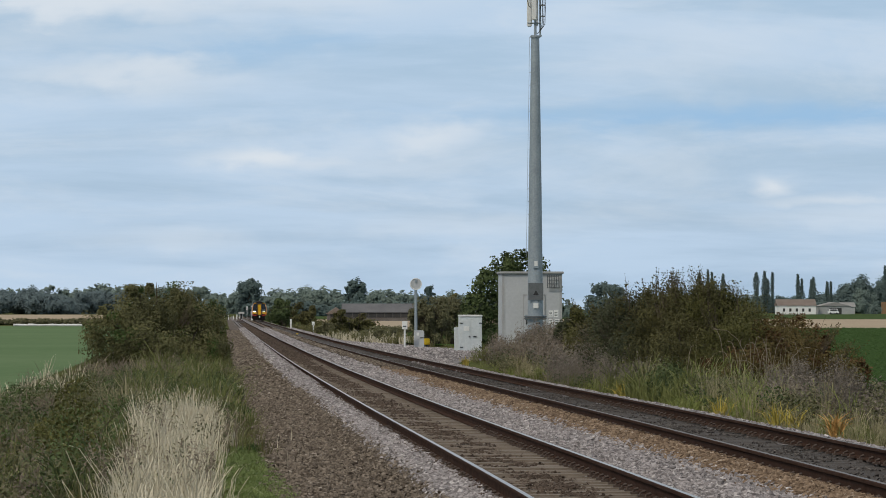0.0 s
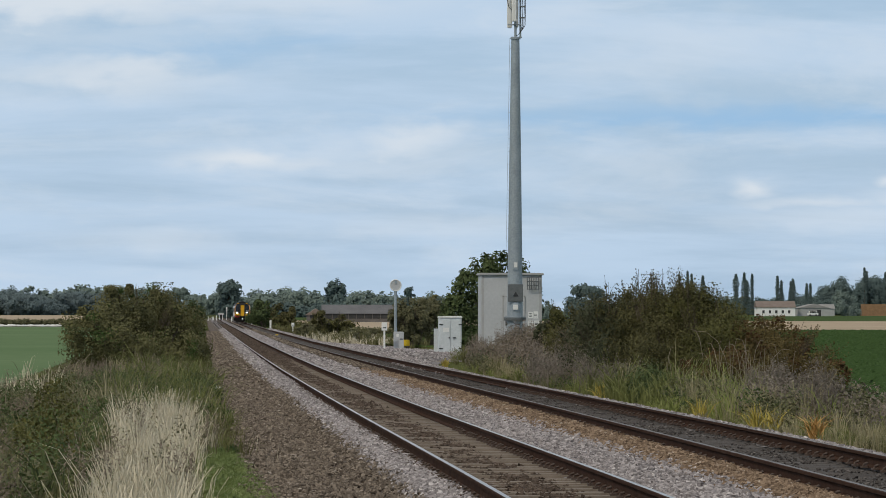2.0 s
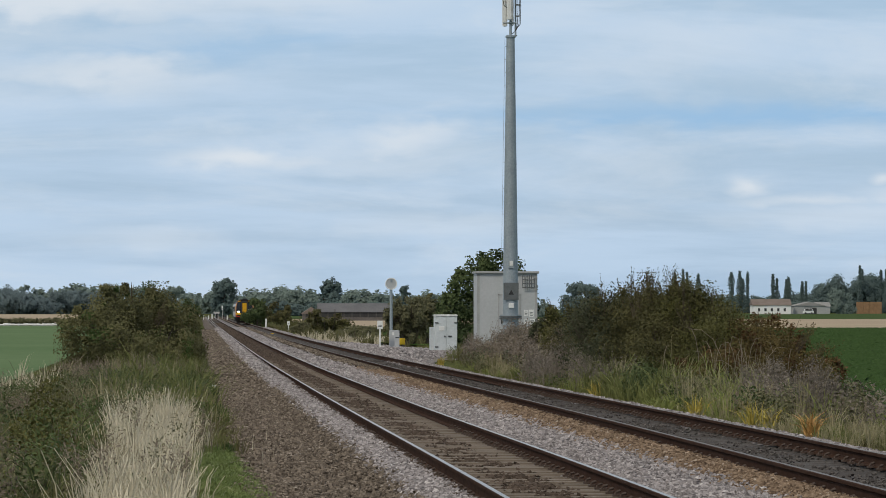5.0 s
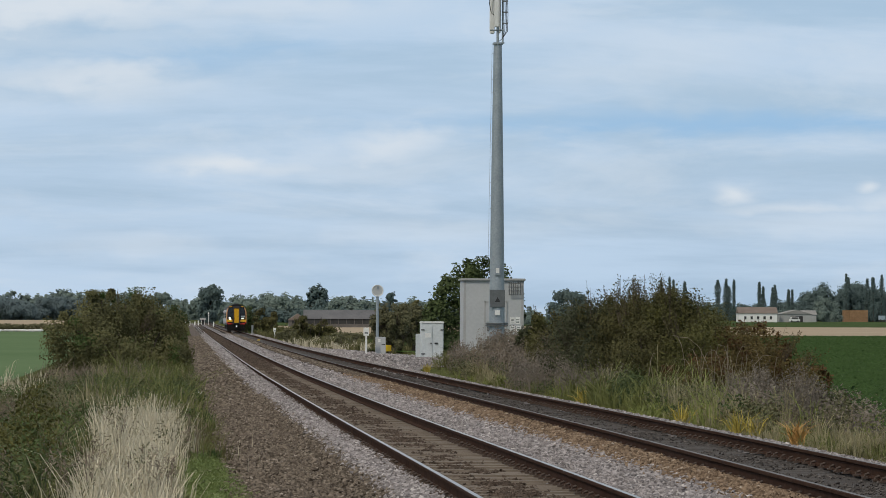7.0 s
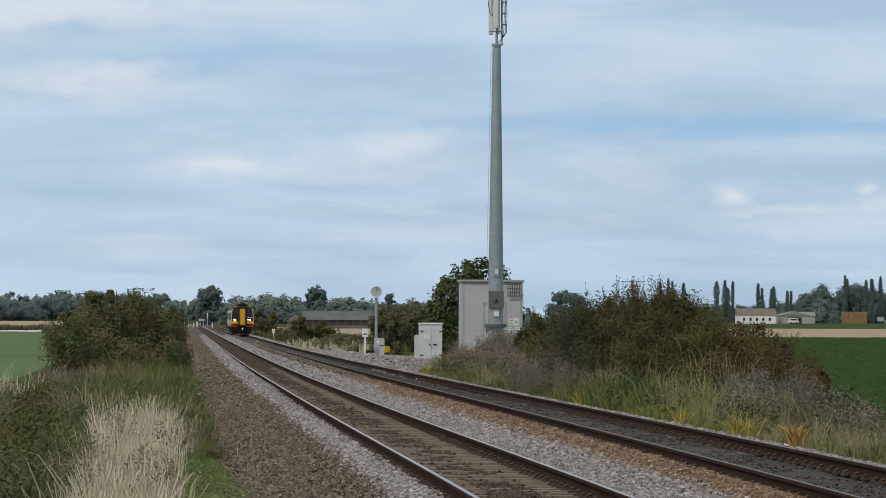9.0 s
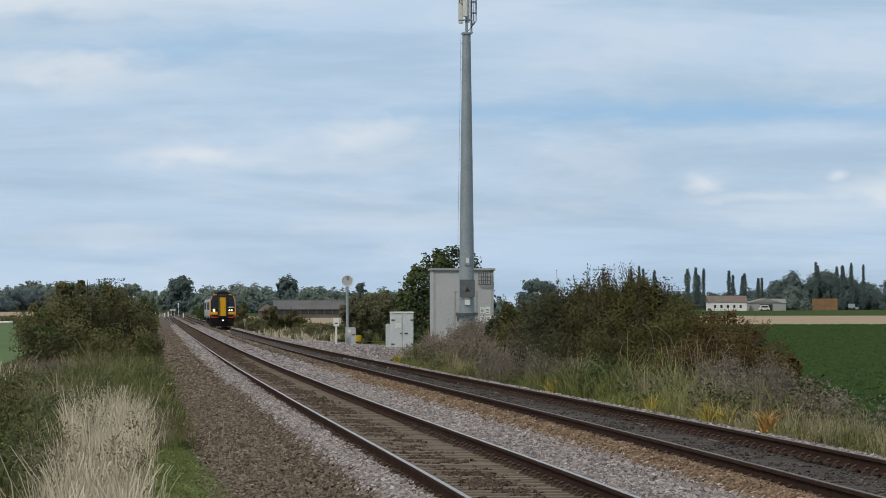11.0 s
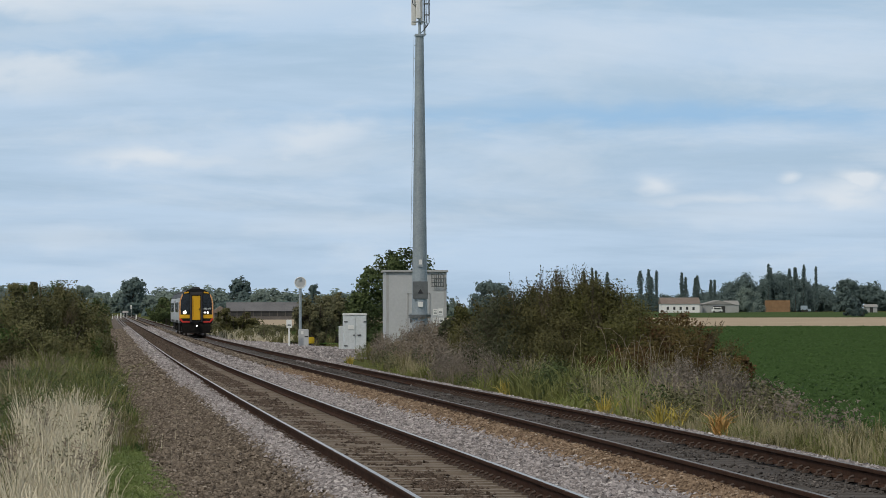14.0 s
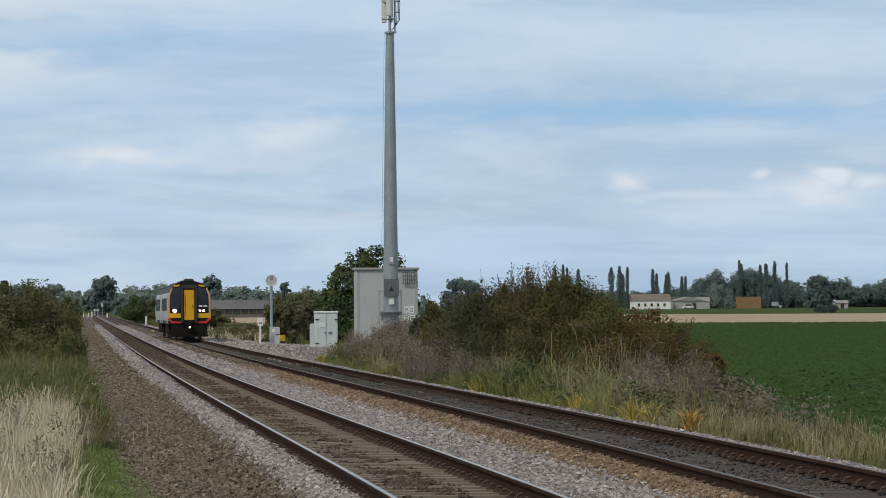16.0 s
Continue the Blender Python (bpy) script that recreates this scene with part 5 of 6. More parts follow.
def tuft(label, x, y, n, h, material):
    z = g(x, y)
    t = tagged(empty("grass_tuft", pose(x, y, z)), label, "grass tuft", "yellowing tufts")
    base = np.stack([rng.normal(0, 0.05, n), rng.normal(0, 0.08, n), np.full(n, 0.03)], -1)
    v, f = blades(base, rng.uniform(0.5, 1.0, n) * h, 0.026, 1.1, 0.2)
    raw("growth", v, f, material, t, "stuff")
    return t


for x, y, n, h, m, lb in ((9.12, 69.2, 60, 0.55, G_YELLOW, "bright yellow withering grass tuft"), (9.36, 69.0, 34, 0.48, G_YELLOW, "bright yellow withering grass tuft"), (9.42, 64.6, 60, 0.5, G_DRY, "dry orange-tan grass tuft"), (9.2, 78, 44, 0.5, G_YELLOW, "yellow-green arching grass tuft"), (9.15, 82, 50, 0.45, G_LIME, "lime green arching grass tuft"), (9.25, 98, 60, 0.5, G_YELLOW, "pale yellow flowering tuft"), (9.2, 160, 60, 0.4, G_YELLOW, "pale yellow flowering tuft")):
    tuft(lb, x, y, n, h, m)

# sugar beet: leafy plants in rows close by, a flat sheet of leaves farther off
n = 130000
y = 100 + 420 * rng.uniform(0, 1, n) ** 1.6
x = 11.0 + (y * 0.215 - 8) * rng.uniform(0, 1, n)
k = x > 13.3 + verge_shift(y)
x, y = x[k], y[k]
pts = np.stack([x, y, ground_z(x, y) + rng.uniform(0.19, 0.27, len(x))], -1)
far_leaves = leaves(pts, 0.09 + 0.0003 * (y - 58), 0.3, 1.5, (0, -1.1, 1.0), 0.3)
gx, gy = np.meshgrid(np.arange(11.0, 33, 0.42), np.arange(54, 150, 0.55))
x = (gx + rng.normal(0, 0.05, gx.shape)).ravel()
y = (gy + rng.normal(0, 0.10, gy.shape)).ravel()
k = (x > 13.1 + verge_shift(y)) & (x < y * 0.205)
x, y = x[k], y[k]
a = rng.uniform(0, 6.28, (len(x), 9))
r = rng.uniform(0.04, 0.22, (len(x), 9))
up = rng.uniform(0.16, 0.30, (len(x), 9)) * (1 + 0.25 * nz(x, y, 2.0, 4))[:, None]
pts = np.stack([x[:, None] + r * np.cos(a), y[:, None] + r * np.sin(a), ground_z(x, y)[:, None] + up + 0.06], -1).reshape(-1, 3)
near_leaves = leaves(pts, 0.12, 0.2, 1.7, (0, -0.9, 0.9), 0.4)
tagged(raw("beet_plants", np.concatenate([far_leaves[0], near_leaves[0]]), np.concatenate([far_leaves[1], near_leaves[1] + len(far_leaves[0])]), L_BEET, kind="stuff"), "dense leafy green sugar beet crop", "crop")


# ---------------------------------------------------------------- hedges and bushes along the line
def lumps(x, y, w, h, d, n):
    z = g(x, y)
    return [(x + rng.uniform(-0.5, 0.5) * w * 0.75, y + rng.uniform(-0.5, 0.5) * d, z + h * rng.uniform(0.25, 0.66), w * rng.uniform(0.16, 0.30), d * 0.3, h * rng.uniform(0.22, 0.36)) for k in range(n)], (x, y, z)


def hedge_bush(label, x, y, w, h, leafmat, n, size, d=3.0, k=8, name="hedge_bush", sprays=0):
    B, base = lumps(x, y, w, h, d, k)
    return bush(name, label, B, n, size, leafmat, base, sprays)


hedge_bush("olive bush between the cabin and the thicket", 11.99, 140, 1.6, 2.1, L_BRAMBLE, 9000, 0.06, 2.0, 9, sprays=60)
hedge_bush("brown bush between the cabin and the thicket", 12.19, 134, 1.5, 2.0, L_HAWTHORN, 9000, 0.06, 2.0, 9, sprays=60)
hedge_bush("olive bush between the cabin and the thicket", 12.75, 150, 1.3, 1.15, L_BRAMBLE, 9000, 0.055, 2.0, 9, sprays=40)
hedge_bush("brown-green bush between the cabin and the thicket", 11.90, 143, 1.1, 1.7, L_SLOE, 8000, 0.055, 2.0, 9, sprays=40)
hedge_bush("brown bush between the cabin and the thicket", 13.6, 158, 1.2, 1.3, L_HAWTHORN, 8000, 0.055, 2.0, 9, sprays=40)
hedge_bush("brown-green hawthorn bush behind the signal post", 11.89, 240, 2.6, 3.3, L_SCRUB, 9000, 0.09, sprays=60, k=11)
hedge_bush("brown-green hawthorn bush beside the pale cabinet", 13.50, 246, 2.2, 3.0, L_SCRUB, 7000, 0.09, sprays=40, k=10)
hedge_bush("dense olive bush standing alone by the line", 12.18, 400, 3.3, 2.8, L_HAWTHORN, 5000, 0.13, k=10)
hedge_bush("dark green lineside bush near the far marker posts", 9.49, 640, 5.5, 4.6, L_DARK, 5000, 0.2, 6, 12)
hedge_bush("dark green lineside bush near the far marker posts", 11.30, 600, 4.2, 3.6, L_HAWTHORN, 4000, 0.18, 6, 12)
hedge_bush("dark green lineside bush far along the track", 10.51, 820, 5.5, 5.0, L_DARK, 4000, 0.24, 8, 12)
hedge_bush("low brown scrub beside the line", 10.71, 420, 3.0, 1.7, L_SCRUB, 2600, 0.13, 5)
hedge_bush("low brown scrub beside the line", 12.61, 330, 3.2, 1.2, L_SCRUB, 2600, 0.11, 6)
hedge_bush("tall dark hedge bush on the bank", -0.90, 420, 2.6, 3.7, L_DARK, 5000, 0.14, 8, 10)
hedge_bush("olive hedge bush on the bank beyond the hawthorn", -1.96, 300, 3.0, 3.3, L_HAWTHORN, 6000, 0.11, 14, 10)
hedge_bush("small round bush in the stubble", 194.82, 1100, 3.4, 2.6, L_FARDARK, 2200, 0.4, 3)
hedge_bush("small round bush in the stubble", 195.67, 1090, 3.0, 2.4, L_FARDARK, 2200, 0.4, 3)


# ---------------------------------------------------------------- distant woods
def wood(name, label, x0, x1, y, depth, heights, leafmat, count, leaf, w=7.0):
    """A belt of far trees as one mass of overlapping crowns; heights: a few values along it."""
    B = []
    n = int(abs(x1 - x0) / w * 3.2) + 2
    for k in range(n):
        u = (k + rng.uniform(0, 1)) / n
        h = float(np.interp(u, np.linspace(0, 1, len(heights)), heights)) * rng.uniform(0.82, 1.06)
        xx, yy = x0 + (x1 - x0) * u, y + rng.uniform(0, depth)
        z = g(xx, yy)
        for q in range(4):
            r = w * rng.uniform(0.32, 0.6)
            zz = (h - r * 0.7) * rng.uniform(0.1, 1.0)
            B.append((xx + rng.normal(0, w * 0.25), yy + rng.normal(0, 2), z + max(0.6, zz), r, r, r * 0.7))
    p, way = blob_points(count, B, 0.2, 14, 0.2, True)
    v, f = leaves(p, leaf, face=way + np.array([0, -0.5, 0.2]), toss=0.25)
    return tagged(raw(name, v, f, leafmat, kind="stuff"), label, "trees")


# the haze over these belts sits in their leaf colours
wood("far_wood", "dense dark wood beyond the fields, tinted blue-green for haze", -90.96, -35.86, 1500, 40, (9.5, 9, 10, 9, 8.2, 8, 9, 9.6), L_HAZEWOOD, 72000, 0.58)
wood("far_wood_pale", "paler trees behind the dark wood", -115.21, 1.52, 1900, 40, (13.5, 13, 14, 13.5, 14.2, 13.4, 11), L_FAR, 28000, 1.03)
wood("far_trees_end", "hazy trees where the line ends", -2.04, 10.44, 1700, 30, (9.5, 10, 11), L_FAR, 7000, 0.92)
wood("far_tree_row", "row of distant trees, paled grey-green for haze", 14.99, 47.60, 1650, 30, (10, 11.4, 9.8, 10.6, 11.2, 11.8), L_FAR, 15000, 0.86)
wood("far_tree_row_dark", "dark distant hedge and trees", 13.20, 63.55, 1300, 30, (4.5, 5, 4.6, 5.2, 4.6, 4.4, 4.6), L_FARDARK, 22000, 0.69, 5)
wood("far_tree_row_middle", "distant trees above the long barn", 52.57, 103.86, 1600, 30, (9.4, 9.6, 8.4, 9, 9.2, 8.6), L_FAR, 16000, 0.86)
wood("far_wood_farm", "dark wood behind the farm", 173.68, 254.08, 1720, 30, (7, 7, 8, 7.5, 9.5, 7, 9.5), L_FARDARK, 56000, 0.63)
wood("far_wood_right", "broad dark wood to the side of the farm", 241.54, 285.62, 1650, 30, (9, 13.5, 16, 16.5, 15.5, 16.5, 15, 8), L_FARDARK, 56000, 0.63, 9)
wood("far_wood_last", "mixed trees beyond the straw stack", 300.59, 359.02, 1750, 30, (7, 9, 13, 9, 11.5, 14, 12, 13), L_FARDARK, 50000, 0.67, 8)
wood("far_hedge", "low olive-brown crop edge across the far fields", -43.0, -16.04, 690, 3, (0.95, 1.0, 0.95), L_SCRUB, 9000, 0.22, 1.2)
wood("verge_scrub", "low muted scrub between the line and the stubble", 13.2, 26.5, 425, 6, (0.5, 0.6, 0.5, 0.6), L_SCRUB, 9000, 0.14, 0.9)
wood("low_scrub", "far scrub between hedge and tracks", 11.53, 18.47, 520, 8, (1.3, 1.6, 1.4), L_BRAMBLE, 6000, 0.16, 2.0)

BIG = "big round-crowned distant tree"
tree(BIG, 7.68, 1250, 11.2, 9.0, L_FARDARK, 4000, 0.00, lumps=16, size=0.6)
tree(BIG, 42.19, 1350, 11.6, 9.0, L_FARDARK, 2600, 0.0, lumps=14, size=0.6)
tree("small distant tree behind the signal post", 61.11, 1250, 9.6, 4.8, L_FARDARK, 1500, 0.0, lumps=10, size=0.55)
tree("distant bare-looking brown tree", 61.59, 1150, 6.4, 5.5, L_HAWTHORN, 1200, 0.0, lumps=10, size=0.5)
tree("tall tree clump behind the thicket, tinted bluish for haze", 80.30, 900, 8.0, 7.0, L_FARDARK, 3600, 0.0, lumps=16, size=0.42)
tree("tall tree clump behind the thicket, tinted bluish for haze", 86.14, 920, 7.4, 6.0, L_FARDARK, 4000, 0.00, lumps=14, size=0.42)
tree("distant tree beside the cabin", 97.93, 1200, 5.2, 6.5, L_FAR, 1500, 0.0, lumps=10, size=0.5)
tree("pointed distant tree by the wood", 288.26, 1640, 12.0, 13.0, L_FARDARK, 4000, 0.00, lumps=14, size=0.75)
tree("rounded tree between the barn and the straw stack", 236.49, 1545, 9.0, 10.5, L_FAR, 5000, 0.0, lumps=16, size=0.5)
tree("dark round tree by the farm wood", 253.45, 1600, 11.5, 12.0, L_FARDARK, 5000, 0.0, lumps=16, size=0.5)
for px, h, w in ((181.86, 16.2, 0.80), (184.00, 17.2, 0.80), (187.42, 16.2, 1.00), (189.56, 15.4, 1.00), (201.52, 16.0, 1.20), (205.58, 16.6, 1.00), (207.93, 13.6, 1.20), (210.71, 16.2, 0.80), (217.34, 15.2, 1.00), (218.83, 13.5, 0.90), (221.61, 13.2, 1.00), (224.18, 14.2, 0.90), (229.95, 12.4, 0.80), (232.08, 12.6, 0.80), (251.10, 18.6, 1.10), (252.81, 17.2, 1.20), (258.58, 16.8, 1.10), (260.72, 17.2, 1.10), (263.07, 17.4, 0.80), (267.13, 18.4, 1.10), (269.69, 17.6, 1.00)):
    poplar(px, 1600 + rng.uniform(-15, 15), h * 0.97, 2.3 * w)


# ---------------------------------------------------------------- farm and far buildings
B_WHITE = mat("white_render", (0.72, 0.71, 0.69), (0.82, 0.81, 0.79), 0.3, 0.8)
B_ROOF = mat("brown_tiles", (0.15, 0.118, 0.10), (0.225, 0.185, 0.16), 0.5, 0.9)
B_GREYROOF = mat("asbestos_sheet", (0.22, 0.22, 0.21), (0.32, 0.31, 0.30), 0.4, 0.9)
B_GREYWALL = mat("grey_block", (0.30, 0.31, 0.31), (0.42, 0.42, 0.41), 0.3, 0.9)
B_DARK = mat("dark_opening", (0.03, 0.03, 0.03), (0.06, 0.06, 0.06), 1, 0.8)
B_BARNROOF = mat("dark_barn_roof", (0.10, 0.10, 0.105), (0.16, 0.158, 0.165), 0.4, 0.85)
B_BARNWALL = mat("weathered_barn_wall", (0.10, 0.09, 0.085), (0.17, 0.155, 0.145), 0.6, 0.9)
B_STRAW = mat("straw_bale", (0.23, 0.135, 0.072), (0.35, 0.215, 0.12), 0.8, 0.95, 0.5)
B_BLUE = mat("faded_blue_paint", (0.28, 0.36, 0.42), (0.38, 0.46, 0.52), 0.8, 0.6)


def shed(name, label, x, y, w, d, eave, ridge, wall, roof, openings, category="building", along_x=True):
    z = g(x, y)
    t = tagged(empty(name, pose(x, y, z)), label, category)
    bm = BM()
    box(bm, -w / 2, w / 2, -d / 2, d / 2, -0.3, eave)
    wl = part("wall", bm, wall, t)
    bm = BM()
    o = 0.3
    if along_x:
        pr = [(-d / 2 - o, eave - 0.1), (0, ridge), (d / 2 + o, eave - 0.1)]
        a = [bm.verts.new((-w / 2 - o, p, q)) for p, q in pr]
        b = [bm.verts.new((w / 2 + o, p, q)) for p, q in pr]
    else:
        pr = [(-w / 2 - o, eave - 0.1), (0, ridge), (w / 2 + o, eave - 0.1)]
        a = [bm.verts.new((p, -d / 2 - o, q)) for p, q in pr]
        b = [bm.verts.new((p, d / 2 + o, q)) for p, q in pr]
    for i in range(3):
        bm.faces.new((a[i], a[(i + 1) % 3], b[(i + 1) % 3], b[i]))
    bm.faces.new(a)
    bm.faces.new(b[::-1])
    part("roof", bm, roof, t)
    for nm, x0, x1, z0, z1 in openings:
        bm = BM()
        box(bm, x0, x1, -d / 2 - 0.06, -d / 2 + 0.1, z0, z1)
        part(nm, bm, B_DARK, wl)
    return t


shed("farmhouse", "white farmhouse with a low brown tiled roof", 203.95, 1500, 13.6, 8, 3.2, 5.4, B_WHITE, B_ROOF, [("window", -5 + 2.3 * k, -4.2 + 2.3 * k, 1.0, 2.1) for k in range(5)], "house")
shed("grey_barn", "wide grey farm barn with a shallow roof", 218.62, 1510, 11.5, 14, 3.0, 4.4, B_GREYWALL, B_GREYROOF, [("door", -2.0, 2.4, 0, 2.3)], "barn", False)
shed("lean_barn", "low grey farm shed beside the barn", 226.83, 1530, 5, 8, 2.8, 4.3, B_GREYWALL, B_GREYROOF, [], "barn")
shed("long_barn", "long low dark-roofed barn beyond the stubble", 34.38, 900, 17.5, 9, 1.9, 3.7, B_BARNWALL, B_BARNROOF, [("bay", -8.5 + 1.7 * k, -6.95 + 1.7 * k, 0.75, 1.75) for k in range(10)], "barn")
shed("small_house", "small grey-roofed house half hidden by scrub", 23.51, 880, 3.6, 5, 1.6, 2.9, B_BARNWALL, B_ROOF, [("window", -1.2, -0.4, 0.8, 1.6)], "house", False)
shed("small_shed", "small tan shed among far trees", 273.07, 1500, 4.2, 4, 2.0, 3.0, B_GREYWALL, B_GREYROOF, [("door", -0.6, 0.6, 0, 1.8)], "shed")
shed("crossing_hut", "small pale hut by the far level crossing", 4.76, 1080, 0.9, 1.2, 1.3, 1.7, B_WHITE, B_GREYROOF, [("door", -0.3, 0.3, 0, 1.3)], "hut")
for px, y, h in ((1.42, 1060, 1.1), (2.54, 1000, 0.9), (3.41, 1020, 1.2), (6.03, 1050, 3.2), (0.44, 1100, 1.2), (6.25, 900, 1.1)):
    marker_post(px, y, h, h > 1.8, "slim white post near the far level crossing")


def straw_stack(x, y):
    z = g(x, y)
    t = tagged(empty("straw_stack", pose(x, y, z)), "tall orange-tan stack of square straw bales", "straw stack")
    for r in range(5):
        for c in range(4):
            bm = BM()
            box(bm, -4.6 + c * 2.3 + rng.normal(0, 0.03), -2.31 + c * 2.3, -1.2 + rng.normal(0, 0.06), 1.2, r * 0.88, r * 0.88 + 0.87, 0.04)
            part("bale", bm, B_STRAW, t)
    return t


def trailer(x, y):
    z = g(x, y)
    t = tagged(empty("farm_trailer", pose(x, y, z)), "faded blue farm trailer parked by the straw", "trailer")
    bm = BM()
    box(bm, -1.2, 1.2, -1, 1, 0.8, 2.4, 0.08)
    part("body", bm, B_BLUE, t)
    for s in (-1, 1):
        bm = BM()
        tube(bm, (s * 0.8, -1.1, 0.5), (s * 0.8, -0.8, 0.5), 0.5, sides=16)
        part("wheel", bm, B_DARK, t)
    bm = BM()
    box(bm, 1.4, 2.6, -0.6, 0.6, 0.3, 1.2, 0.06)
    part("drawbar_box", bm, B_BLUE, t)
    return t


straw_stack(248.99, 1560)
trailer(262.31, 1580)


def parked_van(x, y):
    z = g(x, y)
    t = tagged(empty("parked_van", pose(x, y, z)), "white van parked in front of the barn", "van")
    bm = BM()
    box(bm, -1.9, 1.9, -0.9, 0.9, 0.35, 1.2, 0.12)
    box(bm, -1.4, 1.5, -0.85, 0.85, 1.1, 2.0, 0.18)
    part("body", bm, M_WHITE, t)
    bm = BM()
    box(bm, -1.2, 1.2, -0.93, -0.8, 1.25, 1.8, 0.02)
    part("window", bm, B_DARK, t)
    for s in (-1.1, 1.1):
        bm = BM()
        tube(bm, (s, -0.95, 0.35), (s, -0.7, 0.35), 0.35, sides=14)
        part("wheel", bm, B_DARK, t)


parked_van(216.13, 1490)


def crop_cover():
    ys = 655
    t = tagged(empty("crop_cover", pose(-27.03, ys, g(-26, ys))), "long low roll of white crop sheeting at a field edge", "crop sheeting")
    for k in range(14):
        bm = BM()
        x = -5.2 + k * 0.75
        tube(bm, (x, rng.normal(0, 0.1), 0.12), (x + 0.8, rng.normal(0, 0.1), 0.12 + rng.uniform(-0.02, 0.05)), rng.uniform(0.13, 0.24), rng.uniform(0.1, 0.22), 8)
        part("sheet_roll", bm, M_WHITE, t)


crop_cover()


def slab(x, y):
    t = tagged(empty("concrete_slab", pose(x, y, g(x, y) + 0.03, 0, 0, 12)), "small pale concrete cable slab at the path edge", "concrete slab")
    bm = BM()
    box(bm, -0.2, 0.2, -0.35, 0.35, -0.05, 0.05, 0.012)
    part("slab", bm, M_PALEBOX, t)


slab(0.34, 128)


# ---------------------------------------------------------------- loose stones
OCT = np.array([[1, 0, 0], [-1, 0, 0], [0, 1, 0], [0, -1, 0], [0, 0, 1], [0, 0, -1]], float)
OCF = np.array([[0, 2, 4], [2, 1, 4], [1, 3, 4], [3, 0, 4], [2, 0, 5], [1, 2, 5], [3, 1, 5], [0, 3, 5]])


def stones(name, label, x0, x1, y0, y1, n, size, material, power=1.6, follow=None, sink=0.0, edge=0.0, patchy=None):
    """Broken stone lying on the ground: uneven eight-sided lumps, turned at random."""
    u = rng.uniform(0, 1, n)
    x = x0 + (x1 - x0) * u + rng.normal(0, 0.05, n) + edge * rng.normal(0, 1, n)
    y = y0 + (y1 - y0) * rng.uniform(0, 1, n) ** power
    if patchy is not None:
        k = 0.5 * nz(x, y, 1.6, 3) + 0.6 * nz(x, y, 6.0, 1) + 0.5 * nz(x, y, 17.0, 2) > patchy
        x, y = x[k], y[k]
        n = len(x)
    if follow:
        x = x + along(follow, y) - along(follow, 40)
    s = size * rng.uniform(0.55, 1.5, n) * (1 + 0.004 * (y - y0))
    c = np.stack([x, y, ground_z(x, y) + s * 0.2 + 0.014 - sink], -1)
    shape = OCT[None] * rng.uniform(0.55, 1.25, (n, 6, 1)) + rng.normal(0, 0.16, (n, 6, 3))
    q = rng.normal(size=(n, 4))
    q /= np.linalg.norm(q, axis=1)[:, None]
    w, a, b, d = q.T
    R = np.stack([1 - 2 * (b * b + d * d), 2 * (a * b - w * d), 2 * (a * d + w * b), 2 * (a * b + w * d), 1 - 2 * (a * a + d * d), 2 * (b * d - w * a), 2 * (a * d - w * b), 2 * (b * d + w * a), 1 - 2 * (a * a + b * b)], -1).reshape(n, 3, 3)
    v = np.einsum("nij,nkj->nki", R, shape) * (s / 2)[:, None, None]
    v[:, :, 2] *= 0.8
    v = (v + c[:, None]).reshape(-1, 3)
    f = (OCF[None] + (np.arange(n) * 6)[:, None, None]).reshape(-1, 3)
    return tagged(raw(name, v, f, material, kind="stuff"), label, "ballast")


stones("cess_stones", "loose brown and grey stones on the trackside path", 0.6, 2.27, 33, 130, 33000, 0.05, S_CESS, edge=0.05)
stones("shoulder_stones", "loose pale grey ballast stones", 2.28, 2.60, 33, 150, 21000, 0.055, S_GREY, edge=0.045)
stones("sixfoot_grey_stones", "loose pale grey ballast stones", 4.44, 5.46, 33, 150, 36000, 0.055, S_GREY, edge=0.05)
stones("sixfoot_rusty_stones", "loose rust-stained ballast stones", 5.45, 5.90, 33, 150, 20000, 0.055, S_RUST, edge=0.06)
stones("far_shoulder_stones", "loose pale grey ballast stones by the weeds", 7.66, 8.95, 33, 170, 26400, 0.055, S_GREY, edge=0.05)
stones("near_bed_stones", "dark brown fouled stones between the rails", 3.36, 3.74, 33, 230, 24000, 0.05, S_BROWN, edge=0.10, patchy=0.0)
stones("near_bed_outer_stones", "dark brown stones by the rail foot", 2.58, 2.80, 33, 120, 10000, 0.045, S_BROWN, edge=0.03)
stones("far_bed_stones", "dark oily stones between the rails", 6.1, 7.4, 33, 180, 14000, 0.034, S_DARK, patchy=0.1)
stones("far_cess_stones", "brown stones farther along the path", 0.5, 2.1, 110, 520, 12000, 0.10, S_CESS)
stones("far_grey_stones", "pale grey ballast farther along the shoulder", 2.15, 2.72, 120, 520, 7000, 0.10, S_GREY, follow="x1")
stones("far_sixfoot_stones", "grey ballast farther between the tracks", 4.44, 5.6, 120, 520, 9000, 0.10, S_GREY, follow="x1")
stones("far_rusty_stones", "brown-grey ballast farther between the tracks", 5.55, 5.9, 140, 520, 5000, 0.10, S_CESS, follow="x2")
stones("far_side_stones", "grey ballast farther beside the far track", 7.64, 8.9, 140, 520, 10000, 0.10, S_GREY, follow="x2")
stones("gravel_stones", "loose grey gravel round the lineside boxes", 8.6, 11.3, 170, 330, 8000, 0.10, S_GREY, 1.0)
stones("far_near_bed_stones", "dark stones farther between the rails", 2.9, 4.1, 190, 700, 9000, 0.08, S_BROWN, follow="x1")
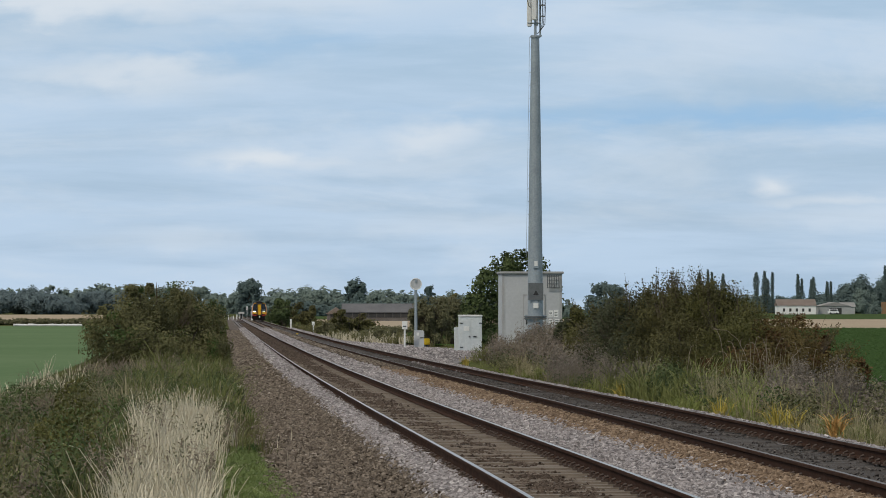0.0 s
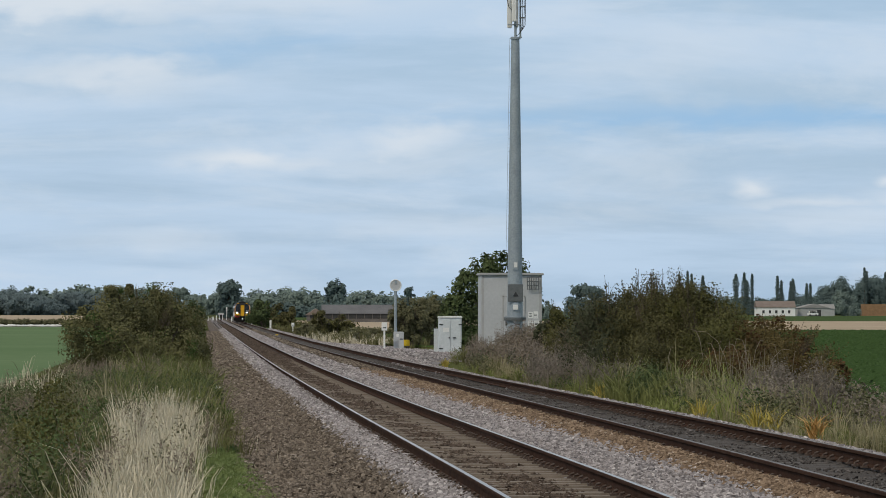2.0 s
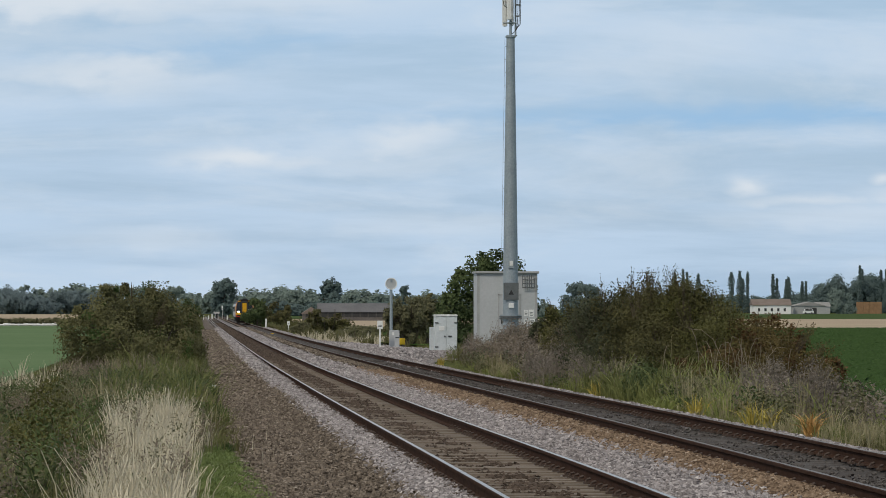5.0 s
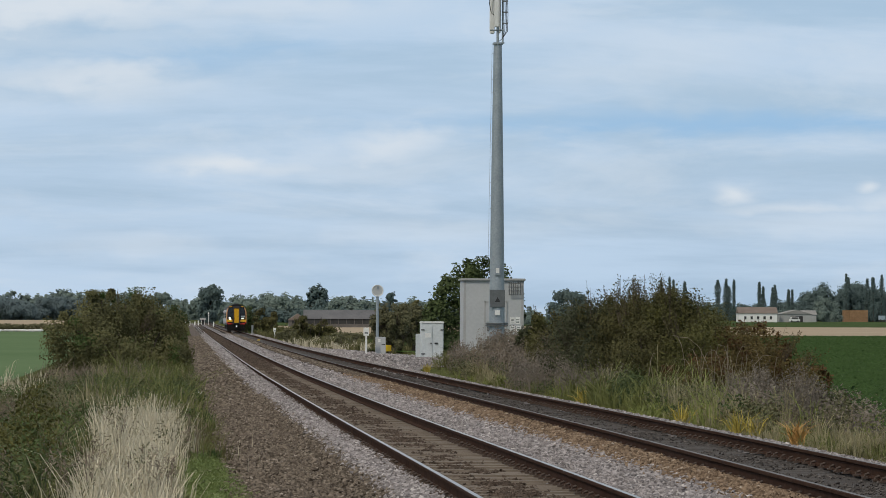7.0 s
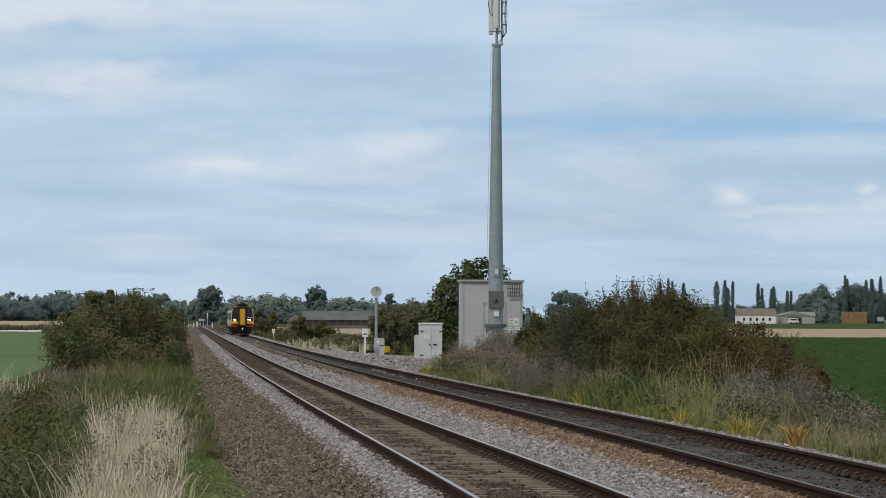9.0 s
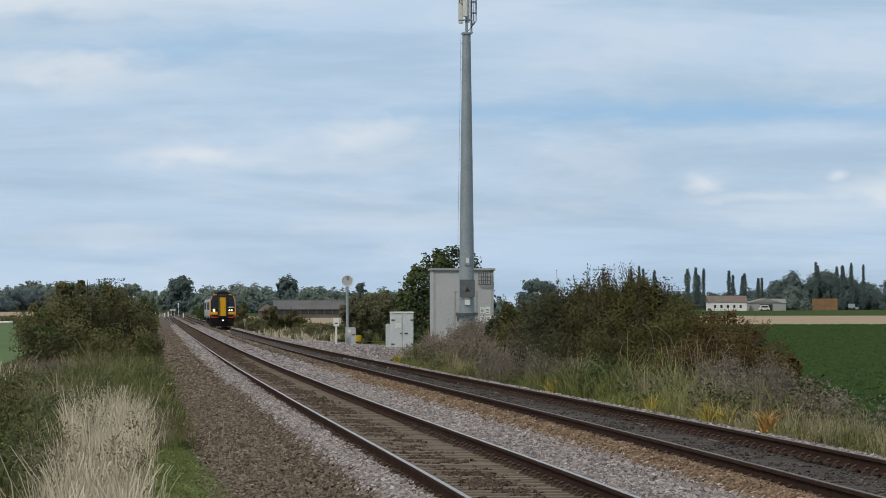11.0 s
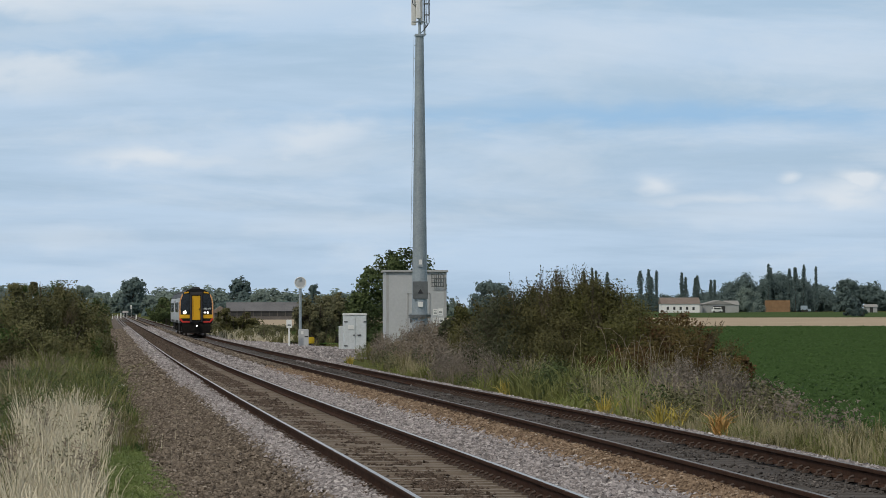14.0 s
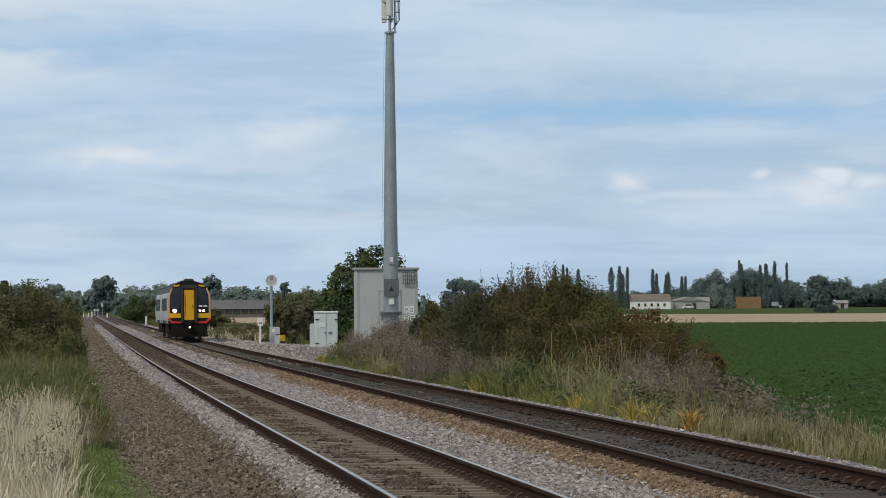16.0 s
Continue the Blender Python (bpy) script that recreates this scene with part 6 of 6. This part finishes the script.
stones("close_cess_stones", "brown stones on the path close by", 0.6, 2.25, -12, 34, 3000, 0.055, S_CESS, 1.0)
stones("close_grey_stones", "pale grey ballast close by", 2.28, 2.62, -12, 34, 1500, 0.055, S_GREY, 1.0)
stones("close_sixfoot_stones", "pale grey ballast between the tracks close by", 4.44, 5.6, -12, 34, 3000, 0.055, S_GREY, 1.0)
stones("close_rusty_stones", "rust-stained ballast close by", 5.6, 5.9, -12, 34, 1200, 0.055, S_RUST, 1.0)
stones("close_far_stones", "grey ballast beside the far track close by", 7.66, 8.9, -12, 34, 2500, 0.055, S_GREY, 1.0)


# ---------------------------------------------------------------- the train
P_SILVER = mat("train_silver", (0.42, 0.43, 0.45), (0.52, 0.53, 0.55), 1.0, 0.4, metal=0.2)
P_WHITE = mat("train_white", (0.60, 0.60, 0.60), (0.70, 0.70, 0.69), 1.0, 0.45)
P_YELLOW = mat("train_yellow", (0.62, 0.33, 0.012), (0.70, 0.38, 0.016), 2.0, 0.45)
P_BLACK = mat("train_black", (0.008, 0.008, 0.009), (0.02, 0.02, 0.021), 3, 0.5, spec=0.15)
P_UNDER = mat("train_underframe", (0.008, 0.0075, 0.007), (0.022, 0.020, 0.018), 3, 0.9, spec=0.1)
P_RED = mat("train_red", (0.50, 0.03, 0.025), (0.60, 0.05, 0.035), 2, 0.45)
P_ORANGE = mat("train_orange", (0.62, 0.30, 0.12), (0.70, 0.38, 0.18), 2, 0.45)
P_ROOF = mat("train_roof", (0.025, 0.026, 0.028), (0.06, 0.06, 0.062), 2, 0.6)
P_GLASS = mat("train_glass", (0.008, 0.010, 0.013), (0.018, 0.022, 0.027), 2, 0.10, spec=0.6)
P_HEAD = glow("headlight_glow", (1.0, 0.97, 0.88), 40.0)
P_MARK = glow("marker_glow", (1.0, 0.98, 0.95), 3.0)
P_RUBBER = mat("gangway_rubber", (0.040, 0.037, 0.040), (0.065, 0.060, 0.064), 3, 0.7, spec=0.2)
P_STEEL = mat("wheel_steel", (0.08, 0.07, 0.065), (0.18, 0.16, 0.15), 4, 0.5, metal=0.6)


def section(z):
    """Half width of the body at height z over the rail."""
    return float(np.interp(z, [0.95, 1.3, 1.9, 2.6, 3.0, 3.25, 3.42, 3.56, 3.67, 3.73, 3.765, 3.78], [1.28, 1.34, 1.36, 1.33, 1.27, 1.17, 1.04, 0.86, 0.64, 0.44, 0.24, 0.0]))


def loft(bm, y0, y1, z0, z1, inset0=0.0, inset1=0.0, proud=0.0, n=10):
    """The body's skin between two heights, closed, from y0 to y1."""
    zs = np.linspace(z0, z1, n)
    ring = [(section(z) + proud, z) for z in zs] + [(-section(z) - proud, z) for z in zs[::-1] if section(z) + proud > 1e-3 or z < z1]
    a = [bm.verts.new((x * (1 - inset0), y0, z)) for x, z in ring]
    b = [bm.verts.new((x * (1 - inset1), y1, z)) for x, z in ring]
    k = len(ring)
    for i in range(k):
        bm.faces.new((a[i], a[(i + 1) % k], b[(i + 1) % k], b[i]))
    bm.faces.new(a)
    bm.faces.new(b[::-1])
    return bm


def railcar(y0, train, cab):
    """One coach of the unit, 22.6 m long, its front at y0 in the train's space, towards -y."""
    L = 22.6
    y1 = y0 + L
    f = 0.35 if cab else 0.0
    body = part("coach_body", loft(BM(), y0 + f, y1, 1.0, 2.95), P_SILVER, train, smooth=False)
    part("roof", loft(BM(), y0 + f, y1, 2.95, 3.78, n=26), P_ROOF, train, "dark ribbed roof")
    part("solebar_stripe", loft(BM(), y0 + f + 0.02, y1 - 0.02, 1.0, 1.22, proud=0.006, n=4), P_ROOF, body)
    # side windows and doors
    for s in (-1, 1):
        for k in range(11):
            yc = y0 + 2.9 + k * 1.68
            if k in (0, 10):
                bm = BM()
                box(bm, s * 1.325, s * 1.375, yc - 0.55, yc + 0.55, 1.02, 2.85, 0.01)
                d = part("door", bm, P_SILVER, body)
                bm = BM()
                box(bm, s * 1.33, s * 1.385, yc - 0.36, yc + 0.36, 1.95, 2.65, 0.01)
                part("door_window", bm, P_GLASS, d)
            else:
                bm = BM()
                box(bm, s * 1.315, s * 1.368, yc - 0.78, yc + 0.78, 1.85, 2.68, 0.02)
                part("window", bm, P_GLASS, body)
    for yc in (y0 + 5, y0 + 11, y0 + 17):
        bm = BM()
        box(bm, -0.42, 0.42, yc - 1.2, yc + 1.2, 3.66, 3.82, 0.05)
        part("roof_unit", bm, P_ROOF, train)
    for s in (-1, 1):
        for k in range(5):
            bm = BM()
            yc = y0 + 2.6 + k * 4.2
            box(bm, s * 0.84, s * 1.06, yc - 0.95, yc + 0.95, 3.30, 3.50, 0.05)
            part("roof_pod", bm, P_ROOF, train)
        bm = BM()
        box(bm, s * 1.24, s * 1.30, y0 + f + 0.05, y1 - 0.05, 2.93, 3.0, 0.012)
        part("gutter", bm, P_WHITE, train, "pale roof gutter")
    if cab:
        bm = BM()
        box(bm, -0.32, 0.32, y0 + 0.5, y0 + 1.5, 3.68, 3.90, 0.05)
        part("horn_cover", bm, P_ROOF, train)
    # underframe equipment
    for yc, w in ((y0 + 7.2, 1.6), (y0 + 11.2, 2.6), (y0 + 15.4, 1.5)):
        bm = BM()
        box(bm, -1.2, 1.2, yc - w, yc + w, 0.35, 1.0, 0.04)
        part("underfloor_equipment", bm, P_UNDER, train)
    for yb in (y0 + 3.3, y1 - 3.3):
        bm = BM()
        for s in (-1, 1):
            box(bm, s * 0.95, s * 1.12, yb - 1.7, yb + 1.7, 0.42, 0.72, 0.03)
        box(bm, -0.95, 0.95, yb - 0.25, yb + 0.25, 0.45, 0.7, 0.02)
        part("bogie_frame", bm, P_UNDER, train)
        for dy in (-1.3, 1.3):
            bm = BM()
            for s in (-1, 1):
                tube(bm, (s * 0.70, yb + dy, 0.42), (s * 0.83, yb + dy, 0.42), 0.42, sides=24)
            tube(bm, (-0.7, yb + dy, 0.42), (0.7, yb + dy, 0.42), 0.08, sides=10)
            part("wheelset", bm, P_STEEL, train)


def cab_front(train):
    """The flat gangwayed end with its yellow door, windscreens and lamps; the front plane is y = 0."""
    cab = part("cab_end", loft(BM(), 0.06, 0.40, 1.0, 3.78, inset0=0.02, n=40), P_BLACK, train, "black cab end")
    for x0, x1, z0, z1 in ((-0.50, -0.37, 1.1, 3.42), (0.37, 0.50, 1.1, 3.42), (-0.50, 0.50, 3.26, 3.50)):
        bm = BM()
        box(bm, x0, x1, -0.16, 0.10, z0, z1, 0.02)
        part("gangway_frame", bm, P_RUBBER, cab)
    bm = BM()
    box(bm, -0.37, 0.37, -0.03, 0.10, 1.1, 3.28)
    part("gangway_recess", bm, P_BLACK, cab)
    bm = BM()
    box(bm, -0.325, 0.325, -0.08, 0.0, 1.26, 3.20, 0.02)
    d = part("gangway_door", bm, P_YELLOW, cab)
    bm = BM()
    box(bm, 0.20, 0.26, -0.11, -0.07, 2.05, 2.20, 0.005)
    part("handle", bm, P_BLACK, d)
    bm = BM()
    tube(bm, (-0.25, -0.09, 1.5), (-0.25, -0.09, 2.9), 0.012, sides=5)
    part("grab_rail", bm, P_BLACK, d)
    for s in (-1, 1):
        w = part("windscreen", plate(BM(), [(s * 0.53, 2.06), (s * 1.27, 2.06), (s * 1.22, 2.85), (s * 1.06, 3.30), (s * 0.53, 3.36)], 0.02, 0.14), P_GLASS, cab)
        bm = BM()
        tube(bm, (s * 0.9, 0.0, 2.08), (s * 0.64, 0.0, 2.8), 0.012, sides=5)
        part("wiper", bm, P_BLACK, w)
        part("top_flash", plate(BM(), [(s * 0.60, 3.42), (s * 1.02, 3.37), (s * 0.94, 3.48), (s * 0.60, 3.53)], 0.015, 0.14), P_YELLOW, cab, "yellow corner flash")
        part("side_panel", plate(BM(), [(s * 0.53, 1.40), (s * 1.30, 1.40), (s * 1.31, 1.70), (s * 0.53, 1.68)], 0.015, 0.14), P_YELLOW, cab, "yellow lower panel")
        bm = BM()
        box(bm, s * 0.54, s * 1.26, 0.01, 0.12, 1.70, 2.04, 0.02)
        h = part("lamp_cluster", bm, P_BLACK, cab)
        bm = BM()
        tube(bm, (s * 0.92, -0.03, 1.86), (s * 0.92, 0.05, 1.86), 0.105 if s < 0 else 0.08, sides=18)
        part("headlight", bm, P_HEAD if s < 0 else P_MARK, h)
        bm = BM()
        tube(bm, (s * 0.68, -0.02, 1.86), (s * 0.68, 0.04, 1.86), 0.065, sides=14)
        part("marker_light", bm, P_MARK if s > 0 else P_GLASS, h)
        part("red_band", plate(BM(), [(s * 0.52, 1.06), (s * 1.10, 1.06), (s * 1.33, 1.28), (s * 1.33, 1.40), (s * 1.24, 1.40), (s * 1.06, 1.18), (s * 0.52, 1.16)], -0.0, 0.2), P_RED, cab)
        bm = BM()
        box(bm, s * 1.28, s * 1.374, 0.36, 0.64, 1.28, 2.70, 0.01)
        part("side_flash", bm, P_ORANGE, cab, "orange cab side panel")
        part("corner_pillar", plate(BM(), [(s * 1.265, 1.40), (s * 1.36, 1.40), (s * 1.31, 2.9), (s * 1.13, 3.32), (s * 1.05, 3.30), (s * 1.215, 2.85)], 0.02, 0.35), P_ORANGE, cab, "orange corner pillar")
    # unit number over the lamps: plain bars
    for k in range(6):
        bm = BM()
        x = 0.60 + k * 0.085 + (0.05 if k > 2 else 0)
        box(bm, x, x + 0.06, 0.005, 0.03, 2.10, 2.22)
        part("number_bar", bm, P_WHITE, cab)
    bm = BM()
    box(bm, -1.15, 1.15, 0.05, 0.9, 0.34, 1.10, 0.05)
    part("front_valance", bm, P_UNDER, train)
    bm = BM()
    box(bm, -1.22, 1.22, -0.02, 0.15, 0.20, 0.34, 0.02)
    part("obstacle_deflector", bm, P_UNDER, train)
    bm = BM()
    box(bm, -0.17, 0.17, -0.42, 0.2, 0.78, 1.1, 0.04)
    tube(bm, (0, -0.42, 0.86), (0, -0.5, 0.86), 0.12, sides=12)
    part("coupler", bm, P_UNDER, train)
    bm = BM()
    tube(bm, (0.02, -0.56, 0.80), (0.02, -0.44, 0.80), 0.06, sides=10)
    part("coupler_lamp", bm, P_MARK, train)


def build_train():
    t = tagged(empty("diesel_train"), "two-coach diesel train with yellow gangway door and lit headlight", "train")
    cab_front(t)
    railcar(0.0, t, True)
    railcar(23.2, t, False)
    bm = BM()
    box(bm, -0.5, 0.5, 22.55, 23.25, 1.05, 3.2, 0.03)
    part("gangway_bellows", bm, P_BLACK, t)
    return t


train = build_train()
# seconds and distance of the train's front
TRAIN = [(0, 814), (16, 270)]


def motions():
    rows = []
    for k in range(0, 33):
        s = k * 0.5
        y = float(np.interp(s, [a for a, b in TRAIN], [b for a, b in TRAIN]))
        x0, x1 = float(along("x2", y)), float(along("x2", y + 40))
        z0, z1 = float(along("z2", y)), float(along("z2", y + 40))
        rows.append((s, pose(x0, y, z0, math.degrees(math.atan2(z1 - z0, 40)), 0, -math.degrees(math.atan2(x1 - x0, 40)))))
    walk(train, rows)


motions()
